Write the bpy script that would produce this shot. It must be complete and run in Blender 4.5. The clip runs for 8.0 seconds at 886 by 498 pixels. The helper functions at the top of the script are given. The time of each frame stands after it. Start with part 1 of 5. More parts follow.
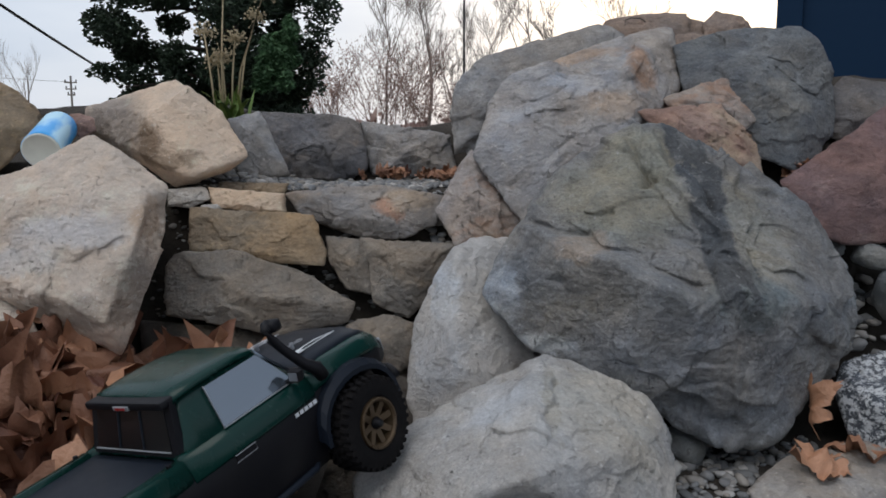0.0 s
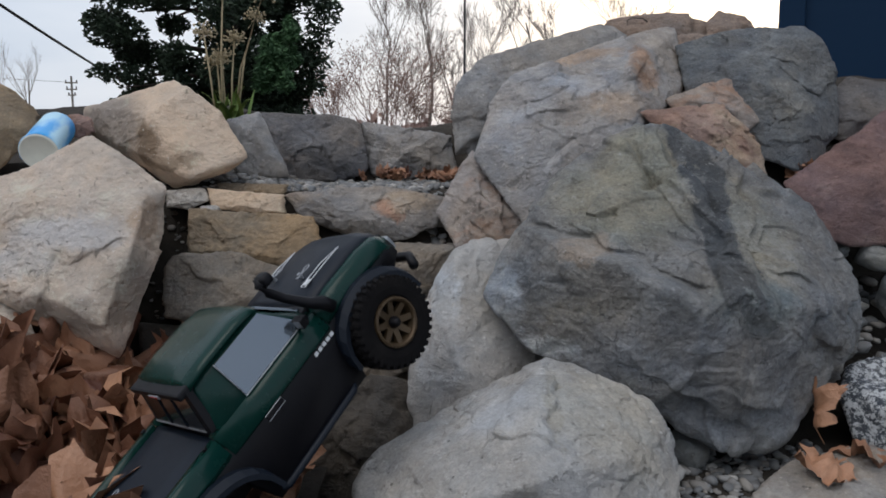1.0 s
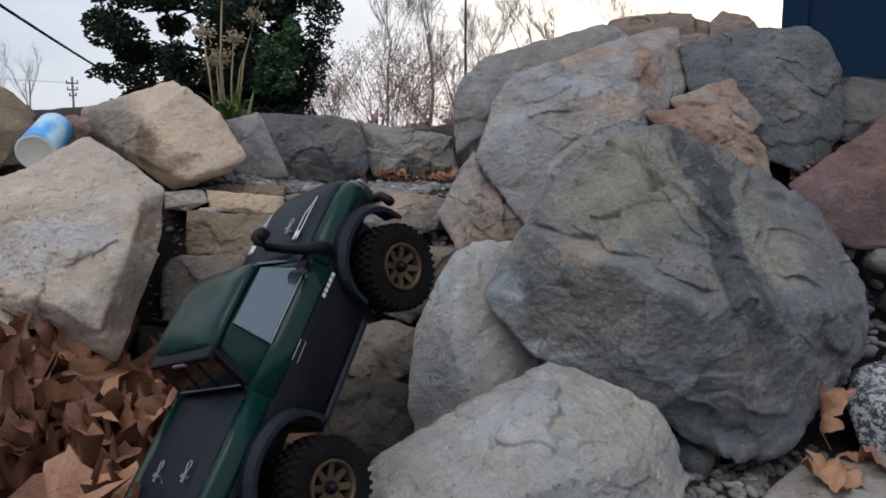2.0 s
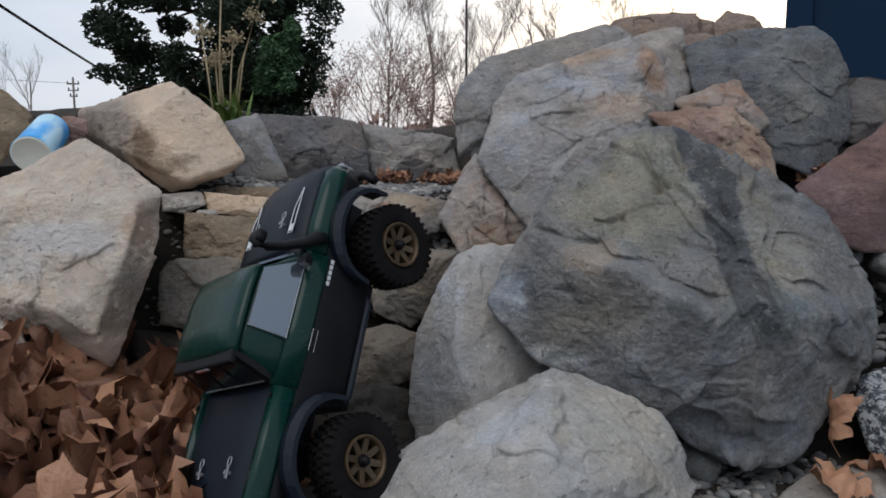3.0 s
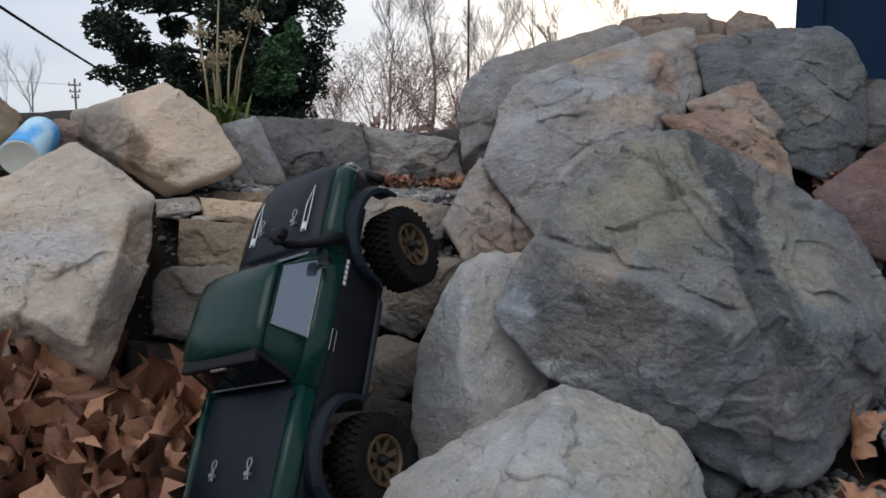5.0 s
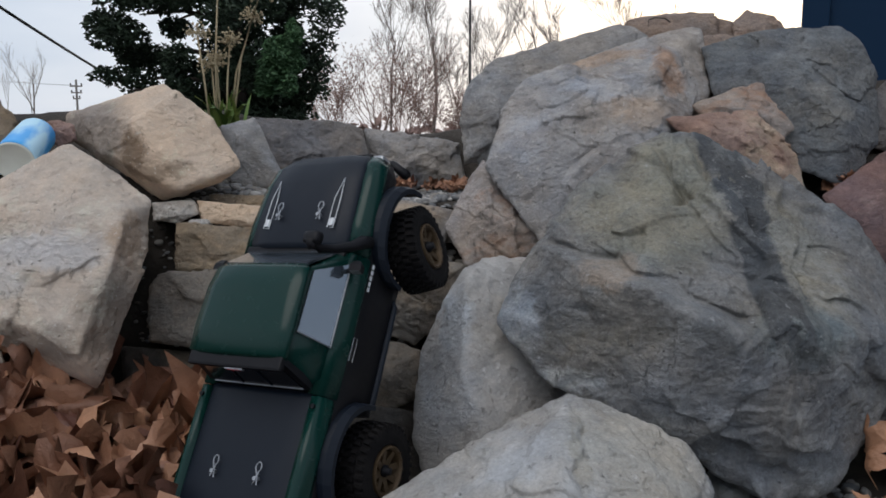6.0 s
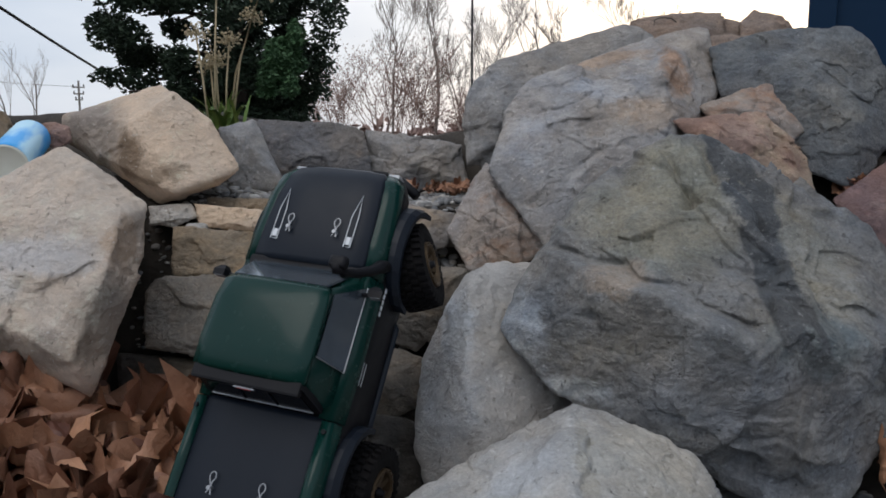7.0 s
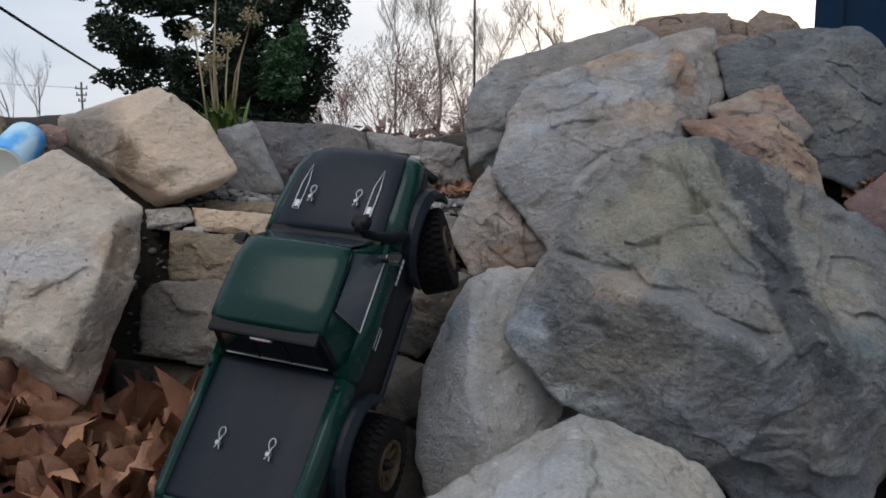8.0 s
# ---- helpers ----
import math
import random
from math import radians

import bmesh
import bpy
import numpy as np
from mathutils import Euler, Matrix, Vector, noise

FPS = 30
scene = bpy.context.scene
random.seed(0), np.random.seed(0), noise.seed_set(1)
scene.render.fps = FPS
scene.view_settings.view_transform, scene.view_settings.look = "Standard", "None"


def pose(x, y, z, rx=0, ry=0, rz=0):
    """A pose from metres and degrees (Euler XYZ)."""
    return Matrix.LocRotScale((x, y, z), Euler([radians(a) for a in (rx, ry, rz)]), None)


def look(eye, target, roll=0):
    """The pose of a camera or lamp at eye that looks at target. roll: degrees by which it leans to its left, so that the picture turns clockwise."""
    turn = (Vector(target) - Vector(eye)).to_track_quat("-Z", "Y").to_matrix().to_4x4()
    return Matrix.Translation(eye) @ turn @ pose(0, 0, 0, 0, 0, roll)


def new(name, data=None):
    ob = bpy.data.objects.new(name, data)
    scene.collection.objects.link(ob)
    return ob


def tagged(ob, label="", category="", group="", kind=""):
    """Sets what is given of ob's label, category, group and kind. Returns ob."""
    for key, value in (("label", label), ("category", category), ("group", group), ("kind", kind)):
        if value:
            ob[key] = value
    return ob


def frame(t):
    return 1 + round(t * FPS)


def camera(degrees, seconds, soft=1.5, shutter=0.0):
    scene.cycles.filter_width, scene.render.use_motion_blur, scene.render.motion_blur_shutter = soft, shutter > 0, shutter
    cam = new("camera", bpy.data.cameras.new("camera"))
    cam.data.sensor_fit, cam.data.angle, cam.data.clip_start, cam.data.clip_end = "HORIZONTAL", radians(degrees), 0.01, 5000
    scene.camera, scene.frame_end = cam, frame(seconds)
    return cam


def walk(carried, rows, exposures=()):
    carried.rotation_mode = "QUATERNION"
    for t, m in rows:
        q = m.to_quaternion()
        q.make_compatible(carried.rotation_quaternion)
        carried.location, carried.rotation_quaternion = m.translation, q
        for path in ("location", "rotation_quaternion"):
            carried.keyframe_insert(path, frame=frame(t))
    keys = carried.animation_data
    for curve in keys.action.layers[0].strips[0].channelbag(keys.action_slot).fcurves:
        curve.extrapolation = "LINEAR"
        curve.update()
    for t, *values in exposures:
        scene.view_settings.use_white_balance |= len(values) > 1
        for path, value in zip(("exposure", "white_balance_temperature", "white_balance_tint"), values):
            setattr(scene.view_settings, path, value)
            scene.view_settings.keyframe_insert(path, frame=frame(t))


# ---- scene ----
cam = camera(60, 8.0, soft=1.7, shutter=0.3)
walk(cam, [
    (0, pose(0.0058, -0.0979, 0.4917, 82.289, 0.045, -0.275)),
    (0.5, pose(0.0056, -0.0926, 0.4922, 82.299, 0.044, -0.256)),
    (1, pose(0.0054, -0.0862, 0.4927, 82.312, 0.042, -0.234)),
    (1.5, pose(0.0051, -0.0787, 0.4934, 82.328, 0.040, -0.209)),
    (2, pose(0.0047, -0.0701, 0.4941, 82.347, 0.037, -0.183)),
    (2.5, pose(0.0042, -0.0603, 0.4950, 82.369, 0.033, -0.155)),
    (3, pose(0.0035, -0.0495, 0.4959, 82.393, 0.027, -0.128)),
    (3.5, pose(0.0027, -0.0378, 0.4969, 82.420, 0.018, -0.101)),
    (4, pose(0.0016, -0.0253, 0.4979, 82.447, 0.008, -0.077)),
    (4.5, pose(0.0004, -0.0121, 0.4991, 82.476, -0.005, -0.053)),
    (5, pose(-0.0007, 0.0015, 0.5003, 82.507, -0.017, -0.025)),
    (5.5, pose(-0.0017, 0.0154, 0.5015, 82.540, -0.028, 0.012)),
    (6, pose(-0.0025, 0.0294, 0.5027, 82.576, -0.034, 0.063)),
    (6.5, pose(-0.0028, 0.0434, 0.5039, 82.615, -0.036, 0.129)),
    (7, pose(-0.0029, 0.0571, 0.5051, 82.655, -0.034, 0.208)),
    (7.5, pose(-0.0027, 0.0703, 0.5064, 82.696, -0.029, 0.295)),
    (8, pose(-0.0024, 0.0831, 0.5076, 82.737, -0.023, 0.384)),
])

# ---- world and light: overcast late afternoon ----
SUN_EL, SUN_AZ = 12, 20
world = bpy.data.worlds.new("world")
scene.world = world
world.use_nodes = True
wn, wl = world.node_tree.nodes, world.node_tree.links
wn.clear()
w_out, w_bg = wn.new("ShaderNodeOutputWorld"), wn.new("ShaderNodeBackground")
sky = wn.new("ShaderNodeTexSky")
sky.sky_type, sky.sun_disc = "NISHITA", False
sky.sun_elevation, sky.sun_rotation = radians(SUN_EL), radians(SUN_AZ)
sky.dust_density = 3.0
w_co, w_map = wn.new("ShaderNodeTexCoord"), wn.new("ShaderNodeMapping")
w_map.inputs["Scale"].default_value = (1.0, 1.0, 3.5)
w_cl = wn.new("ShaderNodeTexNoise")
w_cl.inputs["Scale"].default_value, w_cl.inputs["Detail"].default_value = 2.2, 5
w_ramp = wn.new("ShaderNodeValToRGB")
w_ramp.color_ramp.elements[0].position, w_ramp.color_ramp.elements[0].color = 0.3, (5.0, 5.9, 7.4, 1)
w_ramp.color_ramp.elements[1].position, w_ramp.color_ramp.elements[1].color = 0.7, (7.7, 8.2, 9.1, 1)
w_mix = wn.new("ShaderNodeMixRGB")
w_mix.inputs[0].default_value = 0.84
wl.new(w_co.outputs["Generated"], w_map.inputs[0])
wl.new(w_map.outputs[0], w_cl.inputs["Vector"])
wl.new(w_cl.outputs["Fac"], w_ramp.inputs[0])
wl.new(sky.outputs[0], w_mix.inputs[1])
wl.new(w_ramp.outputs[0], w_mix.inputs[2])
wl.new(w_mix.outputs[0], w_bg.inputs["Color"])
w_bg.inputs["Strength"].default_value = 0.112
wl.new(w_bg.outputs[0], w_out.inputs[0])

sun = new("sun", bpy.data.lights.new("sun", "SUN"))
sun.data.energy, sun.data.angle, sun.data.color = 1.15, radians(45), (1.0, 0.95, 0.90)
sun.matrix_world = look((-2.6, -2.2, 8), (0, 1.5, 0))
scene.view_settings.exposure = 0.0

# the dark band through the big boulder: normal, distance from its middle, half width, tone
VEIN = ((0.873, -0.300, 0.384), 0.130, 0.032, (0.105, 0.113, 0.122))
# ---- materials ----
def mat(name, rough=0.7, metal=0.0, colour=None):
    m = bpy.data.materials.new(name)
    m.use_nodes = True
    n, l = m.node_tree.nodes, m.node_tree.links
    b = n["Principled BSDF"]
    b.inputs["Roughness"].default_value, b.inputs["Metallic"].default_value = rough, metal
    if colour:
        b.inputs["Base Color"].default_value = (*colour, 1)
    return m, n, l, b


def spot(n, l, co, kind, scale, detail=4.0, rough=0.6, stretch=None):
    """A noise or cell texture on the given coordinates; returns its value output."""
    if stretch:
        mp = n.new("ShaderNodeMapping")
        mp.inputs["Scale"].default_value = stretch
        l.new(co, mp.inputs[0])
        co = mp.outputs[0]
    if kind == "noise":
        t = n.new("ShaderNodeTexNoise")
        t.inputs["Scale"].default_value, t.inputs["Detail"].default_value, t.inputs["Roughness"].default_value = scale, detail, rough
        l.new(co, t.inputs["Vector"])
        return t.outputs["Fac"]
    t = n.new("ShaderNodeTexVoronoi")
    t.inputs["Scale"].default_value = scale
    l.new(co, t.inputs["Vector"])
    return t.outputs["Distance"]


def ramp(n, l, value, a, b):
    r = n.new("ShaderNodeMapRange")
    r.inputs["From Min"].default_value, r.inputs["From Max"].default_value = a, b
    l.new(value, r.inputs["Value"])
    return r.outputs[0]


def mix(n, l, fac, a, b, mode="MIX"):
    x = n.new("ShaderNodeMixRGB")
    x.blend_type = mode
    for i, v in ((0, fac), (1, a), (2, b)):
        if isinstance(v, (int, float)):
            x.inputs[i].default_value = v
        elif isinstance(v, tuple):
            x.inputs[i].default_value = (*v, 1)
        else:
            l.new(v, x.inputs[i])
    return x.outputs[0]


def bump(n, l, b, height, strength, distance):
    k = n.new("ShaderNodeBump")
    k.inputs["Strength"].default_value, k.inputs["Distance"].default_value = strength, distance
    l.new(height, k.inputs["Height"])
    l.new(k.outputs[0], b.inputs["Normal"])


def coords(n, l):
    """Object coordinates in metres, shifted from object to object."""
    c, i, a = n.new("ShaderNodeTexCoord"), n.new("ShaderNodeObjectInfo"), n.new("ShaderNodeVectorMath")
    s = n.new("ShaderNodeMath")
    s.operation, s.inputs[1].default_value = "MULTIPLY", 37.0
    l.new(i.outputs["Random"], s.inputs[0])
    l.new(c.outputs["Object"], a.inputs[0])
    l.new(s.outputs[0], a.inputs[1])
    return a.outputs[0]


def stone(name, base, second, stain, stain_from=0.58, speck=0.24, vein=None, patches=(), wear=1.0):
    """Weathered stone: two tones in patches, a stain in blotches, streaks along the bedding, grain, pits and scratches.
    vein: (normal, distance, width, colour) of a band of other rock through it, in the stone's own space.
    patches: (middle, half sizes, colour, strength) of broken, bleached, iron-stained, darkened or shade-coloured areas,
    likewise; wear: how mottled it is."""
    m, n, l, b = mat(name, 0.9)
    co = coords(n, l)
    patch = ramp(n, l, spot(n, l, co, "noise", 5, 8, 0.7), 0.36, 0.64)
    c = mix(n, l, patch, base, second)
    blot = ramp(n, l, spot(n, l, co, "noise", 4.3, 8, 0.7, (1.0, 1.3, 1.8)), stain_from, stain_from + 0.14)
    c = mix(n, l, blot, c, stain)
    if patches:
        own = n.new("ShaderNodeTexCoord").outputs["Object"]
        nz = n.new("ShaderNodeTexNoise")
        nz.inputs["Scale"].default_value, nz.inputs["Detail"].default_value, nz.inputs["Roughness"].default_value = 13, 8, 0.7
        l.new(own, nz.inputs["Vector"])
        shake = n.new("ShaderNodeVectorMath")
        shake.operation, shake.inputs[1].default_value, shake.inputs[2].default_value = "MULTIPLY_ADD", (0.10, 0.10, 0.10), (-0.05, -0.05, -0.05)
        l.new(nz.outputs["Color"], shake.inputs[0])
        moved = n.new("ShaderNodeVectorMath")
        moved.operation = "ADD"
        l.new(own, moved.inputs[0])
        l.new(shake.outputs[0], moved.inputs[1])
        for middle, half, tone, amount in patches:
            away = n.new("ShaderNodeVectorMath")
            away.operation, away.inputs[1].default_value = "SUBTRACT", middle
            l.new(moved.outputs[0], away.inputs[0])
            size = n.new("ShaderNodeVectorMath")
            size.operation, size.inputs[1].default_value = "DIVIDE", half
            l.new(away.outputs[0], size.inputs[0])
            far = n.new("ShaderNodeVectorMath")
            far.operation = "LENGTH"
            l.new(size.outputs[0], far.inputs[0])
            edge = n.new("ShaderNodeMapRange")
            edge.inputs["From Min"].default_value, edge.inputs["From Max"].default_value = 1.1, 0.65
            edge.inputs["To Max"].default_value = amount
            l.new(far.outputs["Value"], edge.inputs["Value"])
            c = mix(n, l, edge.outputs[0], c, tone)
    if vein:
        nrm, dist, width, tone = vein
        obj = n.new("ShaderNodeTexCoord").outputs["Object"]
        dot = n.new("ShaderNodeVectorMath")
        dot.operation, dot.inputs[1].default_value = "DOT_PRODUCT", nrm
        wob = n.new("ShaderNodeVectorMath")
        wob.operation = "ADD"
        nz = n.new("ShaderNodeTexNoise")
        nz.inputs["Scale"].default_value, nz.inputs["Detail"].default_value = 9, 6
        sc = n.new("ShaderNodeVectorMath")
        sc.operation, sc.inputs["Scale"].default_value = "SCALE", 0.09
        l.new(obj, nz.inputs["Vector"])
        l.new(nz.outputs["Color"], sc.inputs[0])
        l.new(obj, wob.inputs[0])
        l.new(sc.outputs[0], wob.inputs[1])
        l.new(wob.outputs[0], dot.inputs[0])
        off = n.new("ShaderNodeMath")
        off.operation, off.inputs[1].default_value = "SUBTRACT", dist
        l.new(dot.outputs["Value"], off.inputs[0])
        ab = n.new("ShaderNodeMath")
        ab.operation = "ABSOLUTE"
        l.new(off.outputs[0], ab.inputs[0])
        band = ramp(n, l, ab.outputs[0], width, width * 0.8)
        gap = ramp(n, l, spot(n, l, obj, "noise", 9, 8, 0.7), 0.39, 0.43)
        k = n.new("ShaderNodeMath")
        k.operation = "MULTIPLY"
        l.new(band, k.inputs[0])
        l.new(gap, k.inputs[1])
        sep = n.new("ShaderNodeSeparateXYZ")
        l.new(wob.outputs[0], sep.inputs[0])
        k2 = n.new("ShaderNodeMath")
        k2.operation = "MULTIPLY"
        l.new(k.outputs[0], k2.inputs[0])
        l.new(ramp(n, l, sep.outputs["Z"], -0.06, 0.04), k2.inputs[1])
        c = mix(n, l, k2.outputs[0], c, tone)
    mottle = ramp(n, l, spot(n, l, co, "noise", 19, 9, 0.7), 0.34, 0.66)
    c = mix(n, l, 0.7 * wear, c, mix(n, l, mottle, (0.62, 0.62, 0.63), (1.28, 1.27, 1.25)), "MULTIPLY")
    hue = ramp(n, l, spot(n, l, co, "noise", 8, 6, 0.65), 0.38, 0.62)
    c = mix(n, l, 0.5 * wear, c, mix(n, l, hue, (0.86, 0.97, 1.12), (1.12, 1.0, 0.86)), "MULTIPLY")
    streak = ramp(n, l, spot(n, l, co, "noise", 8, 9, 0.75, (0.8, 1.0, 1.7)), 0.32, 0.7)
    c = mix(n, l, 0.5 * wear, c, mix(n, l, streak, (0.5, 0.5, 0.51), (1.12, 1.12, 1.12)), "MULTIPLY")
    grain = spot(n, l, co, "noise", 190, 6, 0.8)
    c = mix(n, l, speck, c, mix(n, l, ramp(n, l, grain, 0.38, 0.62), (0.35, 0.35, 0.36), (1.15, 1.15, 1.15)), "MULTIPLY")
    wash = ramp(n, l, spot(n, l, co, "noise", 13, 9, 0.75), 0.54, 0.70)
    c = mix(n, l, mix(n, l, 0.55, (0.0, 0.0, 0.0), wash), c, tuple(min(0.75, v * 1.35) for v in base))
    dark = ramp(n, l, spot(n, l, co, "noise", 34, 7, 0.75, (1, 1, 2.2)), 0.62, 0.72)
    c = mix(n, l, mix(n, l, 0.6 * wear, (0.0, 0.0, 0.0), dark), c, tuple(v * 0.45 for v in second))
    pit = ramp(n, l, spot(n, l, co, "cell", 75), 0.16, 0.06)
    pm = ramp(n, l, spot(n, l, co, "noise", 17, 3), 0.52, 0.62)
    pk = n.new("ShaderNodeMath")
    pk.operation = "MULTIPLY"
    l.new(pit, pk.inputs[0])
    l.new(pm, pk.inputs[1])
    c = mix(n, l, mix(n, l, 0.5, (0.0, 0.0, 0.0), pk.outputs[0]), c, tuple(v * 0.4 for v in second))
    nick = ramp(n, l, spot(n, l, co, "noise", 24, 4, 0.6, (3.2, 3.2, 0.9)), 0.65, 0.68)
    c = mix(n, l, mix(n, l, 0.35, (0.0, 0.0, 0.0), nick), c, tuple(v * 0.35 for v in second))
    fleck = ramp(n, l, spot(n, l, co, "noise", 130, 3, 0.6), 0.64, 0.70)
    c = mix(n, l, mix(n, l, 0.35, (0.0, 0.0, 0.0), fleck), c, tuple(min(0.8, v * 1.7) for v in base))
    l.new(c, b.inputs["Base Color"])
    h = mix(n, l, 0.2, spot(n, l, co, "noise", 24, 10, 0.7), grain)
    h = mix(n, l, pk.outputs[0], h, (0.0, 0.0, 0.0))
    h = mix(n, l, nick, h, (0.1, 0.1, 0.1))
    h = mix(n, l, 0.3, h, spot(n, l, co, "noise", 85, 5, 0.65, (1, 1, 1.6)))
    bump(n, l, b, h, 1.0, 0.019)
    return m


pale = stone("pale_stone", (0.55, 0.52, 0.48), (0.45, 0.43, 0.40), (0.55, 0.50, 0.42), 0.6)
ridge_pale = stone("ridge_pale_stone", (0.54, 0.52, 0.49), (0.45, 0.44, 0.425), (0.50, 0.475, 0.42), 0.6, 0.3, None,
                   [((0.08, -0.10, 0.08), (0.10, 0.12, 0.09), (0.53, 0.50, 0.43), 0.6), ((-0.05, -0.10, 0.08), (0.05, 0.08, 0.05), (0.58, 0.59, 0.605), 0.5), ((0.005, -0.10, 0.09), (0.012, 0.12, 0.05), (0.40, 0.36, 0.28), 0.5)], 0.7)
slab_pale = stone("slab_pale_stone", (0.52, 0.49, 0.455), (0.46, 0.44, 0.415), (0.52, 0.48, 0.42), 0.62, 0.2, None,
                  [((-0.050, -0.09, 0.075), (0.026, 0.08, 0.06), (0.62, 0.65, 0.68), 0.75), ((-0.060, -0.12, -0.02), (0.045, 0.08, 0.07), (0.50, 0.52, 0.55), 0.55), ((0.03, -0.10, 0.07), (0.05, 0.08, 0.07), (0.55, 0.515, 0.46), 0.5)], 0.55)
stack = stone("stack_stone", (0.30, 0.255, 0.205), (0.22, 0.195, 0.165), (0.40, 0.31, 0.21), 0.56)
# the last two patches are darker, on the lower right side and along the bottom
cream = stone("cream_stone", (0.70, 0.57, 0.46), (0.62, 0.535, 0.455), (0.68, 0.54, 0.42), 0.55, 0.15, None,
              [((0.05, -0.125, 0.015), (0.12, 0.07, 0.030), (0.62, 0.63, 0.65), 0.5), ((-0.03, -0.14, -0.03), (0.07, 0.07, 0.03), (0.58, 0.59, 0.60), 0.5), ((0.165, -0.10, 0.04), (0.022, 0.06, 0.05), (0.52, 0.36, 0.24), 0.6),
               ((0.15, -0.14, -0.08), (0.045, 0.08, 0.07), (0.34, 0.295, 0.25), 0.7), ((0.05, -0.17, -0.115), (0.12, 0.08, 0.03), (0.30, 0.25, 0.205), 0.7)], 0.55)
tan = stone("tan_stone", (0.70, 0.53, 0.38), (0.63, 0.495, 0.37), (0.34, 0.26, 0.20), 0.66, 0.15, None, (), 0.5)
# left side and ridge band: grey-brown stone, with shade put into the colour
broken_tan = stone("broken_tan_stone", (0.74, 0.57, 0.425), (0.68, 0.54, 0.42), (0.60, 0.46, 0.34), 0.62, 0.15, None,
                   [((-0.11, -0.07, 0.01), (0.115, 0.15, 0.10), (0.33, 0.28, 0.24), 0.95), ((0.0, -0.125, -0.025), (0.034, 0.08, 0.05), (0.20, 0.135, 0.085), 0.9), ((0.06, -0.13, -0.055), (0.07, 0.06, 0.018), (0.33, 0.25, 0.18), 0.8)], 0.45)
grey = stone("grey_stone", (0.285, 0.285, 0.28), (0.20, 0.206, 0.216), (0.32, 0.305, 0.26), 0.55, 0.45, VEIN,
             [((-0.13, -0.13, 0.125), (0.12, 0.15, 0.085), (0.325, 0.31, 0.24), 0.75), ((-0.065, -0.05, 0.19), (0.085, 0.1, 0.075), (0.33, 0.315, 0.245), 0.8), ((0.085, -0.15, 0.08), (0.07, 0.13, 0.12), (0.32, 0.305, 0.25), 0.7),
              ((-0.20, -0.19, 0.055), (0.05, 0.07, 0.022), (0.38, 0.30, 0.23), 0.7), ((-0.315, -0.14, -0.03), (0.032, 0.08, 0.06), (0.50, 0.54, 0.58), 0.65), ((-0.25, -0.175, -0.10), (0.055, 0.07, 0.025), (0.56, 0.60, 0.63), 0.75),
              ((0.04, -0.26, -0.015), (0.085, 0.10, 0.045), (0.18, 0.215, 0.225), 0.8), ((-0.10, -0.28, -0.08), (0.13, 0.1, 0.06), (0.29, 0.285, 0.285), 0.6)])
leafy_rock = stone("leaf_stained_stone", (0.46, 0.42, 0.375), (0.36, 0.33, 0.30), (0.27, 0.18, 0.12), 0.52)
lightgrey = stone("light_grey_stone", (0.38, 0.365, 0.35), (0.27, 0.262, 0.255), (0.46, 0.38, 0.30), 0.57)
wallgrey = stone("back_wall_stone", (0.42, 0.40, 0.38), (0.30, 0.285, 0.275), (0.50, 0.37, 0.27), 0.56)
darkgrey = stone("dark_grey_stone", (0.24, 0.225, 0.215), (0.13, 0.125, 0.13), (0.36, 0.29, 0.235), 0.57)
bluegrey = stone("blue_grey_stone", (0.22, 0.235, 0.24), (0.135, 0.14, 0.15), (0.27, 0.27, 0.255), 0.55, 0.4)
brown = stone("brown_stone", (0.37, 0.275, 0.175), (0.26, 0.205, 0.145), (0.46, 0.32, 0.18), 0.53)
orange = stone("orange_stained_stone", (0.43, 0.40, 0.375), (0.34, 0.325, 0.315), (0.46, 0.37, 0.30), 0.56, 0.24, None,
               [((0.118, -0.10, 0.10), (0.036, 0.07, 0.07), (0.50, 0.29, 0.17), 0.75), ((0.05, -0.17, 0.02), (0.07, 0.07, 0.03), (0.48, 0.37, 0.28), 0.65), ((-0.02, -0.04, 0.125), (0.11, 0.06, 0.022), (0.54, 0.38, 0.26), 0.7),
                ((-0.005, -0.13, 0.06), (0.075, 0.07, 0.035), (0.52, 0.545, 0.59), 0.7), ((-0.15, -0.19, -0.03), (0.05, 0.07, 0.05), (0.49, 0.50, 0.53), 0.5)])
rusty = stone("red_orange_stone", (0.44, 0.30, 0.225), (0.31, 0.195, 0.165), (0.53, 0.42, 0.30), 0.51)
tanred = stone("rusty_stone", (0.42, 0.365, 0.325), (0.32, 0.29, 0.275), (0.46, 0.28, 0.19), 0.55)
edge_stone = stone("terrace_edge_stone", (0.37, 0.33, 0.29), (0.28, 0.26, 0.245), (0.40, 0.32, 0.25), 0.57, 0.24, None,
                   [((0.045, -0.075, 0.012), (0.035, 0.05, 0.018), (0.44, 0.24, 0.15), 0.8), ((0.085, -0.07, 0.035), (0.055, 0.06, 0.025), (0.46, 0.36, 0.26), 0.7)])
topbrown = stone("red_brown_stone", (0.35, 0.26, 0.205), (0.25, 0.205, 0.18), (0.38, 0.24, 0.17), 0.55)
redrock = stone("red_stone", (0.25, 0.155, 0.145), (0.18, 0.12, 0.118), (0.31, 0.23, 0.205), 0.58)
# brown stone with the shade below slab and stack put into its tone
shaded_brown = stone("shaded_brown_stone", (0.13, 0.11, 0.09), (0.09, 0.078, 0.066), (0.18, 0.15, 0.11), 0.58)
